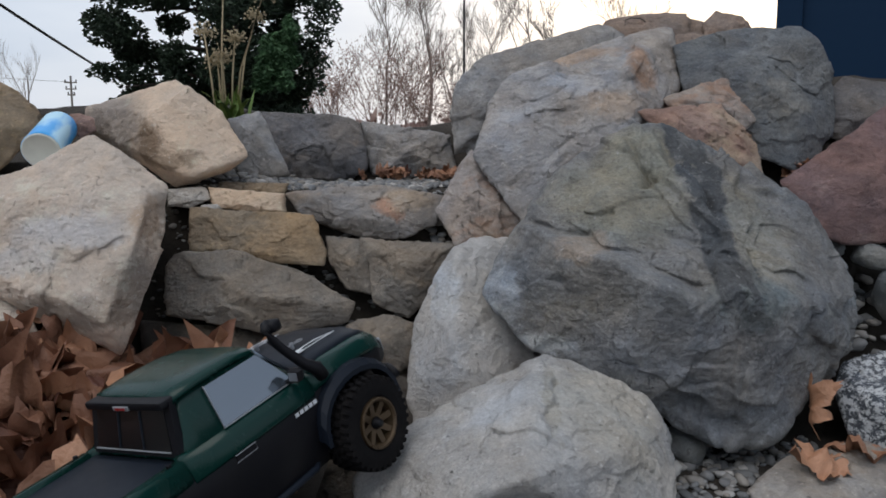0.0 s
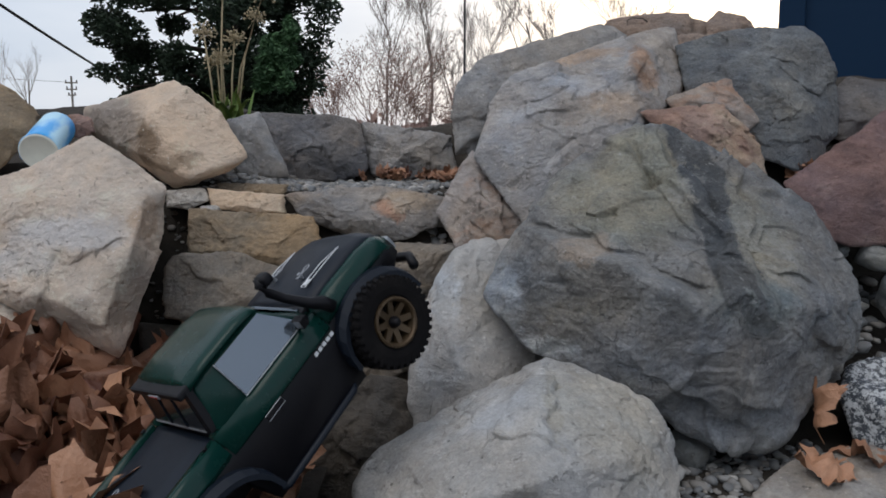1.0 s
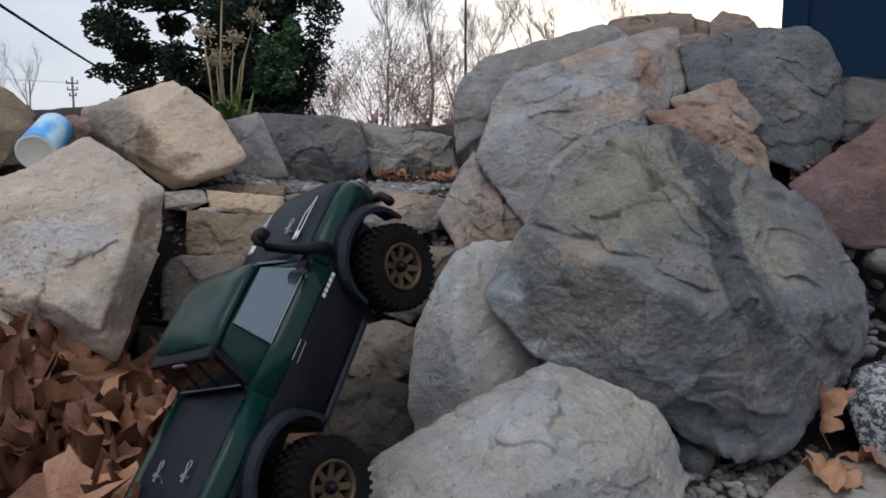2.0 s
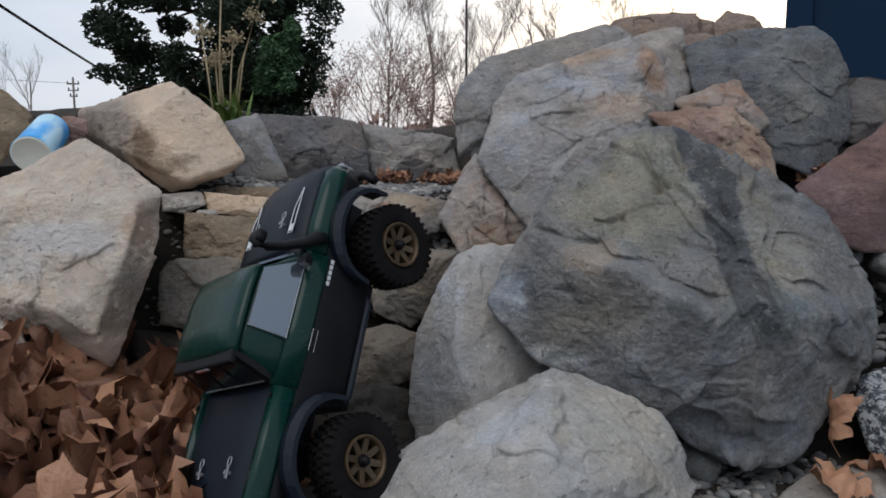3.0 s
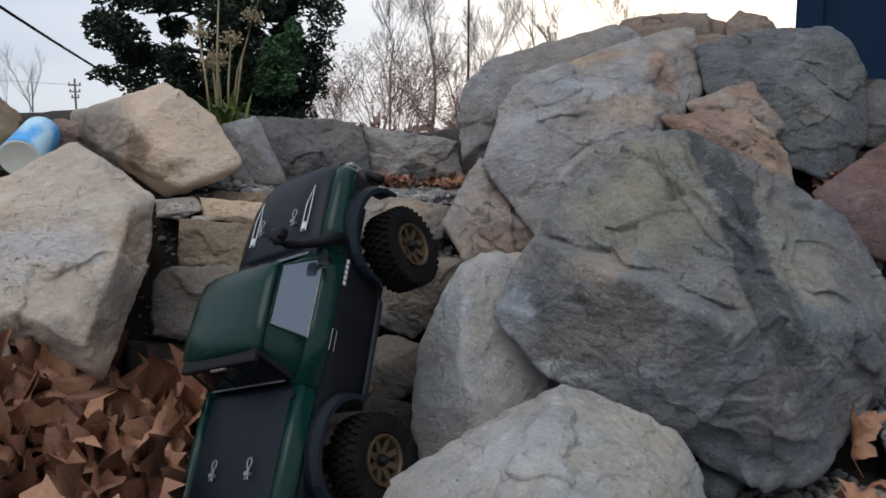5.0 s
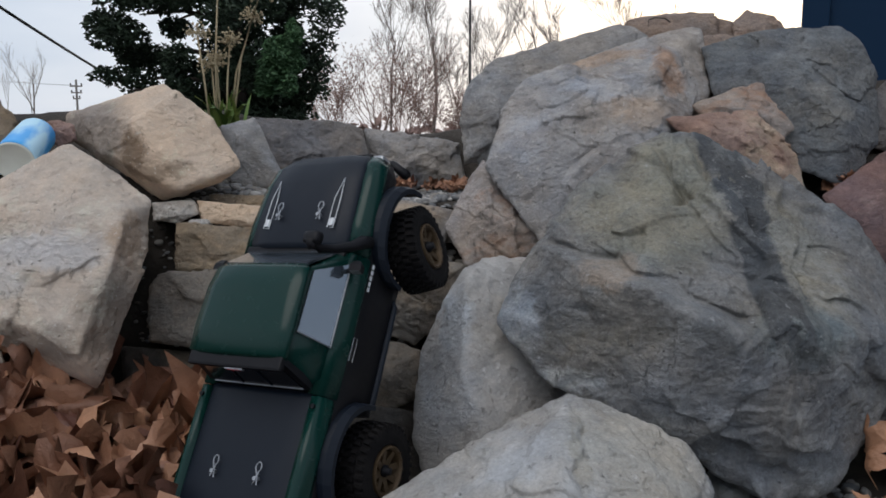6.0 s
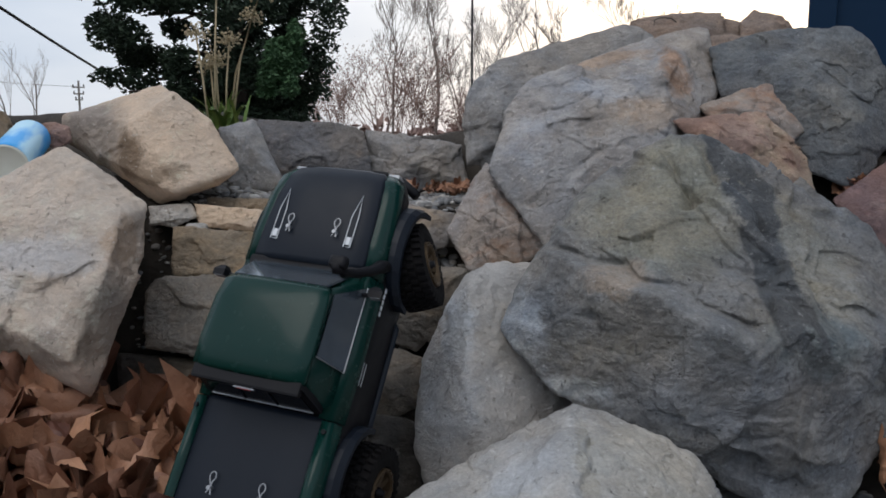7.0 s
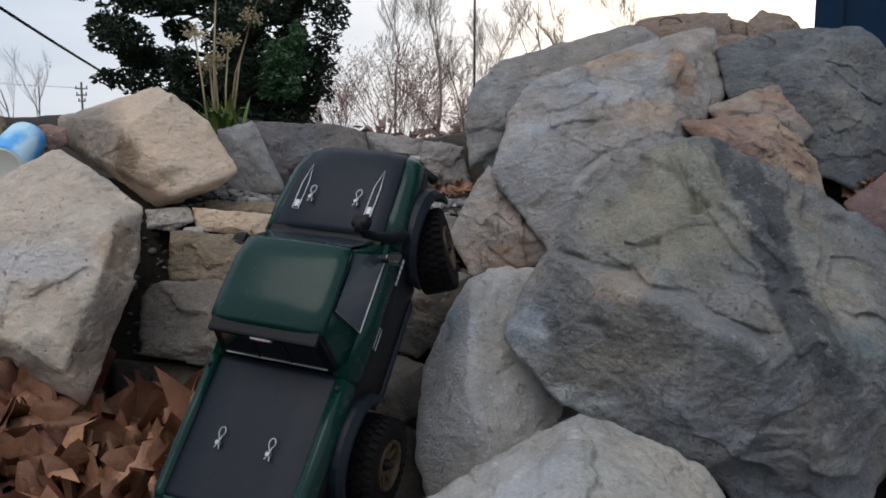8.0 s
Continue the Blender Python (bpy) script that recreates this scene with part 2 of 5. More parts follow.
granite = stone("granite", (0.10, 0.115, 0.135), (0.14, 0.15, 0.17), (0.2, 0.21, 0.23), 0.5, 0.5)
gn, gl = granite.node_tree.nodes, granite.node_tree.links
gb = gn["Principled BSDF"]
flake = ramp(gn, gl, spot(gn, gl, coords(gn, gl), "noise", 95, 6, 0.8), 0.49, 0.53)
gl.new(mix(gn, gl, flake, gb.inputs["Base Color"].links[0].from_socket, (0.62, 0.64, 0.66)), gb.inputs["Base Color"])

soil, n_, l_, b_ = mat("soil", 0.95)
co_ = coords(n_, l_)
l_.new(mix(n_, l_, ramp(n_, l_, spot(n_, l_, co_, "noise", 9, 8), 0.35, 0.65), (0.022, 0.018, 0.014), (0.055, 0.045, 0.036)), b_.inputs["Base Color"])
bump(n_, l_, b_, spot(n_, l_, co_, "noise", 60, 8, 0.75), 0.8, 0.012)

# ---- building helpers ----
def mesh_of(name, bm, material, smooth=True):
    me = bpy.data.meshes.new(name)
    bm.to_mesh(me)
    bm.free()
    me.materials.append(material)
    if smooth:
        me.polygons.foreach_set("use_smooth", [True] * len(me.polygons))
    return me


def part(name, bm, material, parent, label="", smooth=False):
    """Links a bmesh as one mesh object under a thing or a part."""
    ob = new(name, mesh_of(name, bm, material, smooth))
    ob.parent = parent
    return tagged(ob, label)


def thing(name, label, category, m=None, group="", kind=""):
    ob = new(name)
    ob.empty_display_size = 0.05
    if m:
        ob.matrix_world = m
    return tagged(ob, label, category, group, kind)


_spheres = {}


def sphere_mesh(detail):
    """Directions and triangles of a ball of fine triangles."""
    if detail not in _spheres:
        bm = bmesh.new()
        bmesh.ops.create_icosphere(bm, subdivisions=detail, radius=1)
        v = np.array([x.co[:] for x in bm.verts])
        f = [[x.index for x in p.verts] for p in bm.faces]
        bm.free()
        _spheres[detail] = v, f
    return _spheres[detail]


def cells(p, rnd, count, spread, soft):
    """Broken faces: each point takes the slope of its nearest seed, with worn steps between neighbours."""
    lo, hi = p.min(0), p.max(0)
    seeds = rnd.uniform(lo, hi, (count, 3))
    tilt = rnd.normal(0, 1, (count, 3))
    lift = rnd.normal(0, spread * 0.35, count)
    size = float((hi - lo).mean()) / count ** (1 / 3)
    rise = (seeds * tilt).sum(1)
    out = np.empty(len(p))
    for k in range(0, len(p), 20000):
        q = p[k:k + 20000]
        d2 = (q ** 2).sum(1)[:, None] - 2 * q @ seeds.T + (seeds ** 2).sum(1)[None]
        w = np.exp(-(d2 - d2.min(1)[:, None]) / (soft * size * size))
        w /= w.sum(1)[:, None]
        h = (q @ tilt.T - rise) / size * spread * 0.7 + lift
        out[k:k + 20000] = (w * np.clip(h, -2 * spread, 2 * spread)).sum(1)
    return out


def rock_mesh(cuts, material, seed=1, detail=5, crisp=90, rough=1.0, bed=(0.25, 0.15, 1.0), grooves=(), broken=1.0):
    """A stone: planes (bearing, slope, distance) cut round its middle, then broken faces, beds, cracks and grain in relief.
    grooves: (start, end, width, depth) of cracks and small ledges on its front."""
    v, f = sphere_mesh(detail)
    rnd = np.random.RandomState(seed)
    a = np.radians(np.array([c[:2] for c in cuts], float))
    nrm = np.stack([np.cos(a[:, 1]) * np.cos(a[:, 0]), np.cos(a[:, 1]) * np.sin(a[:, 0]), np.sin(a[:, 1])], 1)
    d = np.array([c[2] for c in cuts])
    def radius(u):
        return (np.maximum(u @ nrm.T / d, 1e-6) ** crisp).sum(1) ** (-1.0 / crisp)
    half = np.array([0.5 * (radius(np.array([e]))[0] + radius(np.array([-np.array(e)]))[0]) for e in np.eye(3)])
    u = v * half
    u /= np.linalg.norm(u, axis=1)[:, None]
    r = radius(u)
    size = float(half.mean())
    shift = Vector((seed * 7.31, seed * 3.17, seed * 1.93))
    bedding = Vector(bed).normalized()
    p = u * r[:, None]
    add, warp = np.empty(len(p)), np.empty((len(p), 3))
    for i, q in enumerate(p.tolist()):
        q = Vector(q)
        along = q.dot(bedding)
        wv = noise.noise_vector(q * (4.5 / size) + shift)
        warp[i] = wv
        big = noise.fractal(q * (1.3 / size) + shift, 0.9, 2.1, 3) * 0.02 * size
        beds = noise.ridged_multi_fractal(Vector((q.x * 3.2, q.y * 3.2, along * 11 + wv.x * 0.9)) + shift, 0.9, 2.2, 3, 1.0, 2.0)
        crack = abs(noise.noise(Vector((q.x * 7, q.y * 7, along * 15 + wv.y)) + shift * 2))
        fine = noise.fractal(q * 48 + shift, 0.6, 2.1, 4)
        add[i] = big + rough * (-(beds - 1.0) * 0.0022 - 0.005 * max(0.0, 1 - crack * 11) * max(0.0, noise.noise(q * 6 - shift) + 0.1) + fine * 0.0022)
    if broken:
        bent = p + warp * (0.10 * size)
        add += cells(bent, rnd, 14, 0.055 * size * broken, 0.006)
        add += cells(bent, rnd, 80, 0.036 * size * broken, 0.007)
        if detail > 5:
            add += cells(bent, rnd, 260, 0.021 * size * broken, 0.010)
    for start, end, gw, gk in grooves:
        s0, run = np.array(start), np.array(end) - np.array(start)
        g = np.cross(run, (0.0, 1.0, -0.13))
        g /= np.linalg.norm(g)
        t = (p - s0) @ run / (run @ run) + warp[:, 1] * 0.12
        keep = np.clip(np.minimum(t, 1 - t) * 6, 0, 1) * (p[:, 1] < 0.03)
        off = (p - s0) @ g + warp[:, 0] * 0.022
        step = 1 / (1 + np.exp(-off / (gw * 0.35)))
        add -= keep * gk * (np.exp(-(off / gw) ** 2) * 1.1 + 1.3 * (step - 0.5) * np.exp(-(off / (6 * gw)) ** 2))
    p = u * (r + add)[:, None]
    me = bpy.data.meshes.new("stone")
    me.from_pydata(p.tolist(), [], f)
    me.materials.append(material)
    me.polygons.foreach_set("use_smooth", [True] * len(me.polygons))
    me.update()
    return me


def rock(name, middle, cuts, material, label, seed=1, detail=5, **more):
    ob = new(name, rock_mesh(cuts, material, seed, detail, **more))
    ob.location = middle
    return tagged(ob, label, "rock")


# ---- ground: one sheet from the camera's feet over the terrace to the horizon ----
def smooth(a, b, x):
    """Eases from 0 at a to 1 at b; b may be the smaller."""
    t = min(1.0, max(0.0, (x - a) / (b - a)))
    return t * t * (3 - 2 * t)


def ground_height(x, y):
    h = 0.40 * smooth(1.24, 1.53, y)
    h += 0.145 * smooth(1.84, 2.0, y)
    h -= 0.20 * smooth(-0.32, -0.18, x) * smooth(0.32, 0.22, x) * smooth(0.80, 0.95, y) * smooth(1.32, 1.2, y)
    h += 0.125 * smooth(0.22, 0.60, x) * smooth(1.33, 1.69, y) * (1 - smooth(6, 12, y))
    h += 0.05 * smooth(-0.25, -0.64, x) * smooth(1.36, 1.59, y) * (1 - smooth(6, 12, y))
    h -= 0.30 * smooth(6, 16, y)
    return h + 0.012 * noise.fractal(Vector((x * 6, y * 6, 0)), 0.8, 2, 4) * (1 if y < 6 else 0)


def build_ground():
    xs = [-3000, -600, -150, -40, -12, -5] + [-3 + 0.04 * i for i in range(151)] + [5, 12, 40, 150, 600, 3000]
    ys = [-3000, -600, -100, -20, -6, -2] + [-0.6 + 0.04 * i for i in range(106)] + [4.2, 5, 6, 8, 12, 20, 40, 100, 300, 1000, 4000]
    verts = [(x, y, ground_height(x, y)) for y in ys for x in xs]
    w = len(xs)
    faces = [(j * w + i, j * w + i + 1, (j + 1) * w + i + 1, (j + 1) * w + i) for j in range(len(ys) - 1) for i in range(w - 1)]
    me = bpy.data.meshes.new("ground")
    me.from_pydata(verts, [], faces)
    me.materials.append(soil)
    me.polygons.foreach_set("use_smooth", [True] * len(me.polygons))
    tagged(new("ground", me), "dark bare soil bank rising behind the rocks", "ground", kind="structure")


build_ground()

# ---- the rock bank, as planes cut round a middle: bearing, slope, distance ----
rock("boulder", (0.143, 0.958, 0.072), [(-135, -74, 0.151), (-90, -64, 0.145), (89, -50, 0.260), (136, 53, 0.096), (-11, -9, 0.192), (-90, -26, 0.206), (56, 63, 0.113), (149, 39, 0.137), (17, 41, 0.158), (-180, -15, 0.251), (-148, 62, 0.133), (-19, -18, 0.198), (143, 48, 0.108), (90, -45, 0.269), (-135, 38, 0.204), (-42, 66, 0.124), (5, 29, 0.172), (-59, 19, 0.203), (162, 25, 0.186), (-58, 63, 0.139), (32, 56, 0.130), (-144, 54, 0.156), (-34, 75, 0.115), (-177, 70, 0.108), (-44, 21, 0.191), (-168, 68, 0.115), (-37, 29, 0.179), (-33, 48, 0.154)],
     ridge_pale, "large pale rock with a cracked ridge", seed=3, detail=7, grooves=[((0.022, 0.0, 0.13), (-0.035, -0.2, 0.03), 0.003, 0.005), ((0.071, -0.063, 0.102), (0.123, -0.074, 0.021), 0.004, 0.004)], broken=0.75)
rock("boulder", (0.417, 1.231, 0.288), [(170, -59, 0.220), (-173, -67, 0.238), (-8, 46, 0.197), (90, -28, 0.331), (-14, 18, 0.249), (-144, -82, 0.259), (-27, -35, 0.296), (157, 26, 0.244), (172, -44, 0.248), (3, 64, 0.220), (146, 59, 0.250), (-14, 32, 0.212), (-95, 54, 0.189), (-4, 58, 0.204), (-59, 46, 0.162), (-20, 1, 0.277), (-128, -2, 0.295), (-117, 56, 0.207), (-60, -2, 0.257), (161, 10, 0.269), (-126, -44, 0.324), (-37, -56, 0.318), (-132, 51, 0.225), (154, 41, 0.249), (-71, 4, 0.258), (-49, 37, 0.181), (-105, -14, 0.303), (23, 77, 0.242), (-50, 17, 0.227), (-80, 53, 0.178), (-109, -31, 0.338), (-139, 23, 0.289), (-165, 40, 0.265), (-69, -13, 0.292), (-155, 30, 0.290)],
     grey, "massive weathered grey boulder with a dark vein and ledges", seed=4, detail=8, grooves=[((-0.042, -0.056, 0.255), (0.081, -0.097, -0.059), 0.008, 0.018), ((-0.287, -0.080, 0.084), (0.002, -0.097, -0.041), 0.008, 0.022), ((-0.12, -0.2, 0.10), (0.05, -0.22, 0.0), 0.006, 0.010), ((-0.086, -0.058, 0.241), (-0.096, -0.071, 0.135), 0.006, 0.014), ((-0.075, -0.25, -0.185), (0.045, -0.25, -0.215), 0.010, 0.010), ((-0.188, -0.084, 0.043), (-0.151, -0.075, 0.107), 0.004, 0.006)], broken=1.1)
rock("boulder", (0.062, 1.244, 0.172), [(-26, -60, 0.129), (9, 7, 0.137), (168, 20, 0.088), (90, -26, 0.224), (174, -9, 0.114), (-3, -6, 0.132), (8, 28, 0.145), (117, 68, 0.147), (175, 3, 0.096), (-179, -21, 0.141), (-55, 17, 0.124), (-44, -50, 0.146), (90, 73, 0.154), (166, 30, 0.098), (-69, 37, 0.115), (-151, 26, 0.107), (141, 62, 0.137), (-126, 5, 0.150), (-68, 27, 0.121), (-148, 18, 0.116), (-90, 68, 0.146), (-171, 38, 0.112), (-155, 70, 0.145)],
     slab_pale, "smooth pale beige slab leaning under the big boulder", seed=5, detail=6, broken=0.35)
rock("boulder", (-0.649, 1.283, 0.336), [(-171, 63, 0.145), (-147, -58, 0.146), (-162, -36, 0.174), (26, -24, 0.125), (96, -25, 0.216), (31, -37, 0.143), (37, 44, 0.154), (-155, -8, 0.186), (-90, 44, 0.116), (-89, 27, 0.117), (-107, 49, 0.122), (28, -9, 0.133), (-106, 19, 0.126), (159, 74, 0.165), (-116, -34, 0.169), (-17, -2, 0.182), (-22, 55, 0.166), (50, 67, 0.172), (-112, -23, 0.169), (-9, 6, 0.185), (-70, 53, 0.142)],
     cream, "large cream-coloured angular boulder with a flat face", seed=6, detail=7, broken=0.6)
rock("boulder", (-0.578, 1.563, 0.515), [(-175, 73, 0.101), (-165, -58, 0.078), (33, -69, 0.099), (24, 47, 0.099), (78, -19, 0.160), (30, 2, 0.123), (24, 26, 0.111), (-71, 33, 0.116), (-121, 9, 0.099), (-168, -33, 0.127), (-114, 55, 0.091), (-137, -41, 0.093), (-164, -53, 0.086), (40, -80, 0.099), (26, -52, 0.120), (-102, 8, 0.116), (-164, 0, 0.158), (-126, -40, 0.105), (-19, -68, 0.137), (-60, 38, 0.125), (-135, -33, 0.098), (-68, -77, 0.125), (-43, -44, 0.191)],
     broken_tan, "warm tan angular rock at the edge of the terrace", seed=7, detail=6, broken=0.45)
rock("boulder", (-0.423, 1.682, 0.498), [(46, -37, 0.065), (106, -86, 0.070), (-171, -10, 0.040), (17, 23, 0.043), (45, 56, 0.058), (-90, 1, 0.067), (174, 76, 0.061), (90, -20, 0.106), (-46, 31, 0.063), (-118, 7, 0.055), (-101, 47, 0.063), (12, 25, 0.046)],
     lightgrey, "light grey pointed rock beside the tan rock", seed=8, detail=5, broken=0.5)
rock("boulder", (-0.310, 1.898, 0.482), [(62, 81, 0.081), (84, -86, 0.070), (178, -20, 0.122), (90, -14, 0.152), (20, -4, 0.116), (14, 10, 0.114), (-176, -32, 0.110), (-90, 36, 0.086), (-71, 17, 0.102), (-177, 6, 0.145), (-108, 1, 0.100), (24, 73, 0.091), (-106, 14, 0.098), (-88, -21, 0.104), (16, -51, 0.113), (-83, 34, 0.090), (-77, -3, 0.109)],
     darkgrey, "dark grey layered stone of the terrace back wall", seed=9, detail=6)
rock("boulder", (-0.081, 1.921, 0.474), [(34, 77, 0.056), (35, -53, 0.086), (21, -85, 0.064), (165, -36, 0.087), (178, -13, 0.096), (90, -14, 0.154), (8, 13, 0.112), (-112, 7, 0.094), (170, -80, 0.070), (-87, -21, 0.096), (-69, 17, 0.097), (-87, 45, 0.078)],
     wallgrey, "light grey stone of the terrace back wall", seed=10, detail=6)
rock("boulder", (-0.349, 1.422, 0.306), [(-146, -79, 0.038), (68, 78, 0.051), (-117, -82, 0.042), (19, 1, 0.107), (90, -23, 0.157), (85, 80, 0.055), (-171, 5, 0.128), (18, 12, 0.105), (-88, 38, 0.083), (-101, 21, 0.095), (14, -17, 0.116), (-77, 24, 0.100), (-103, -31, 0.095), (-78, 18, 0.105), (-93, -28, 0.102)],
     brown, "brown rectangular block in the dry-stone stack", seed=11, detail=6)
rock("boulder", (-0.509, 1.465, 0.385), [(128, 84, 0.019), (18, -80, 0.016), (52, 69, 0.024), (12, -67, 0.019), (-138, -82, 0.018), (-163, -5, 0.034), (23, 24, 0.040), (-92, 51, 0.046), (90, -31, 0.102), (-112, 21, 0.055), (-69, 36, 0.062), (-63, -30, 0.067), (-97, -35, 0.058)],
     pale, "small flat beige stone on the stack", seed=12, detail=5)
rock("boulder", (-0.382, 1.452, 0.380), [(59, 80, 0.019), (-125, -84, 0.018), (30, -70, 0.034), (-177, -63, 0.033), (-169, -5, 0.067), (19, 3, 0.067), (90, -31, 0.108), (-100, 26, 0.055), (-85, 47, 0.045), (-80, 29, 0.058), (-93, -26, 0.058)],
     tan, "thin tan slab stone on the stack", seed=13, detail=5)
rock("boulder", (-0.393, 1.524, 0.402), [(73, 84, 0.011), (-58, -87, 0.011), (21, -79, 0.017), (-150, -80, 0.012), (-169, -72, 0.020), (90, -46, 0.085), (17, -16, 0.066), (-87, 55, 0.034), (-169, -3, 0.064), (-84, 41, 0.045), (-98, 40, 0.045), (-88, -18, 0.058), (-100, -17, 0.056)],
     brown, "thin brown capping stone of the terrace", seed=14, detail=5)
rock("boulder", (-0.135, 1.495, 0.355), [(97, 81, 0.047), (-178, -60, 0.071), (3, -82, 0.053), (129, 82, 0.052), (-165, -69, 0.057), (-4, -70, 0.066), (-131, -84, 0.051), (-174, -43, 0.103), (20, 17, 0.129), (90, -30, 0.160), (7, -22, 0.121), (-88, 53, 0.071), (33, 75, 0.061), (-72, 21, 0.108), (-108, 10, 0.112), (-83, 48, 0.079), (-107, -19, 0.110), (-76, -9, 0.118), (-94, -29, 0.107)],
     edge_stone, "grey and rust-stained edging stone of the terrace", seed=15, detail=6)
rock("boulder", (-0.172, 1.395, 0.265), [(-174, -21, 0.033), (9, 3, 0.036), (15, -36, 0.051), (40, 60, 0.044), (81, 78, 0.045), (-168, -32, 0.033), (-145, -74, 0.050), (-174, -3, 0.039), (12, 21, 0.037), (90, -23, 0.151), (-89, 45, 0.071), (-50, 20, 0.075), (-121, -2, 0.070), (-121, 16, 0.071), (-97, -8, 0.085), (-54, 31, 0.074)],
     stack, "squarish brown-beige stone in the stack", seed=16, detail=5)
rock("boulder", (-0.060, 1.384, 0.242), [(75, 76, 0.059), (-178, -12, 0.068), (0, -29, 0.056), (-44, -88, 0.072), (90, -23, 0.152), (-161, -64, 0.073), (0, -24, 0.061), (-5, -44, 0.061), (-89, 56, 0.080), (-102, -5, 0.097), (-120, 12, 0.089), (-57, 0, 0.091), (-65, -4, 0.094)],
     stack, "chunky brown-beige stone in the stack", seed=17, detail=6)
rock("boulder", (-0.359, 1.374, 0.207), [(-127, -76, 0.063), (42, 58, 0.064), (44, 65, 0.059), (120, 70, 0.092), (75, 75, 0.068), (10, -61, 0.112), (90, -23, 0.183), (-168, -2, 0.158), (-31, -76, 0.083), (32, 50, 0.079), (-103, 20, 0.107), (13, -25, 0.159), (-88, 42, 0.096), (-176, 30, 0.168), (-93, -13, 0.108), (-89, -8, 0.114), (-68, 45, 0.112), (-83, -12, 0.124), (-64, 11, 0.160)],
     stack, "long wedge-shaped brown-beige stone in the stack", seed=18, detail=6)
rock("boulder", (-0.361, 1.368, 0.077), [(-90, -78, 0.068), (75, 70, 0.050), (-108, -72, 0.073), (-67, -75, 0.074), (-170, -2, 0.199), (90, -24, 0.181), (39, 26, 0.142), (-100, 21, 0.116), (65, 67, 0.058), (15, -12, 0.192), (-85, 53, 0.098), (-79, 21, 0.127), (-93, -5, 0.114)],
     shaded_brown, "low dark brown stone at the foot of the stack", seed=19, detail=6)
rock("boulder", (-0.107, 1.312, 0.120), [(10, -43, 0.057), (91, 67, 0.048), (-179, -32, 0.058), (-40, -71, 0.052), (7, -2, 0.063), (-177, -5, 0.058), (129, 68, 0.048), (50, 64, 0.052), (-148, -62, 0.056), (90, -26, 0.131), (-65, 21, 0.076), (-115, 19, 0.071), (-83, -4, 0.075), (-100, 49, 0.067), (-79, 48, 0.069), (-100, -1, 0.075)],
     stack, "small rounded brown-beige stone beside the slab", seed=20, detail=5)
rock("boulder", (0.291, 1.554, 0.554), [(-1, -41, 0.161), (99, -32, 0.241), (166, 73, 0.129), (-8, -27, 0.167), (-8, -50, 0.171), (172, 69, 0.116), (167, -42, 0.188), (165, 55, 0.125), (161, -54, 0.194), (-8, 8, 0.233), (169, 12, 0.163), (-91, 17, 0.181), (-105, 47, 0.129), (-9, 3, 0.222), (-92, 34, 0.145), (98, -29, 0.253), (162, -72, 0.216), (-109, 61, 0.122), (-40, -3, 0.185), (-50, -11, 0.204), (170, 32, 0.148), (-53, 25, 0.171), (-177, 89, 0.178), (-87, 13, 0.191), (-9, 19, 0.248), (-109, 13, 0.223), (-128, 37, 0.178), (-84, 57, 0.147), (-118, 45, 0.148)],
     orange, "big pale boulder with orange stains below the rock top", seed=21, detail=7, grooves=[((-0.166, -0.104, -0.019), (-0.019, -0.094, 0.050), 0.0051, 0.0084), ((-0.099, -0.115, -0.110), (-0.019, -0.109, -0.056), 0.0051, 0.0067)], broken=0.8)
rock("boulder", (0.084, 1.440, 0.371), [(7, 36, 0.067), (-8, -81, 0.061), (170, 27, 0.063), (5, 48, 0.069), (1, 27, 0.071), (90, -26, 0.162), (-12, -69, 0.071), (171, 36, 0.068), (178, -34, 0.072), (-69, 40, 0.091), (-90, -1, 0.112), (-117, 31, 0.095), (-109, 13, 0.107)],
     tanred, "beige and pinkish boulder on the terrace edge", seed=22, detail=6)
rock("boulder", (0.196, 1.700, 0.618), [(6, -64, 0.102), (-180, 74, 0.091), (90, -22, 0.196), (161, -27, 0.157), (6, 17, 0.243), (-82, 5, 0.126), (-82, 20, 0.113), (-2, -3, 0.221), (170, -6, 0.146), (-96, 37, 0.102), (171, 34, 0.119), (174, 45, 0.109), (-6, 68, 0.192), (159, -61, 0.172), (172, 16, 0.136), (-113, 19, 0.142), (-98, 8, 0.145), (-108, 34, 0.115), (-113, 26, 0.132)],
     lightgrey, "grey lichen-spotted boulder at the rock top", seed=23, detail=6)
rock("boulder", (0.498, 1.775, 0.761), [(55, -68, 0.053), (90, -80, 0.043), (-43, 82, 0.041), (-106, 83, 0.033), (166, 61, 0.056), (-10, -7, 0.137), (-160, 79, 0.038), (-30, 68, 0.062), (156, -29, 0.090), (-80, 18, 0.087), (-90, -13, 0.105), (90, -22, 0.137), (165, 32, 0.084), (-91, 39, 0.065), (-84, 32, 0.073), (-100, 16, 0.091), (-99, 25, 0.082)],
     topbrown, "brown flat-topped rock at the rock top", seed=24, detail=5)
rock("boulder", (0.677, 1.730, 0.759), [(126, -55, 0.034), (90, -79, 0.035), (152, 76, 0.038), (-43, 74, 0.031), (-14, 9, 0.047), (153, -15, 0.047), (163, 46, 0.044), (-16, -16, 0.049), (-26, 43, 0.036), (90, -22, 0.098), (-90, -14, 0.069), (-73, 13, 0.051), (-84, 40, 0.042), (-74, 30, 0.043), (-112, 38, 0.054), (-120, 14, 0.072)],
     topbrown, "small brown rock on the rock top", seed=25, detail=5)
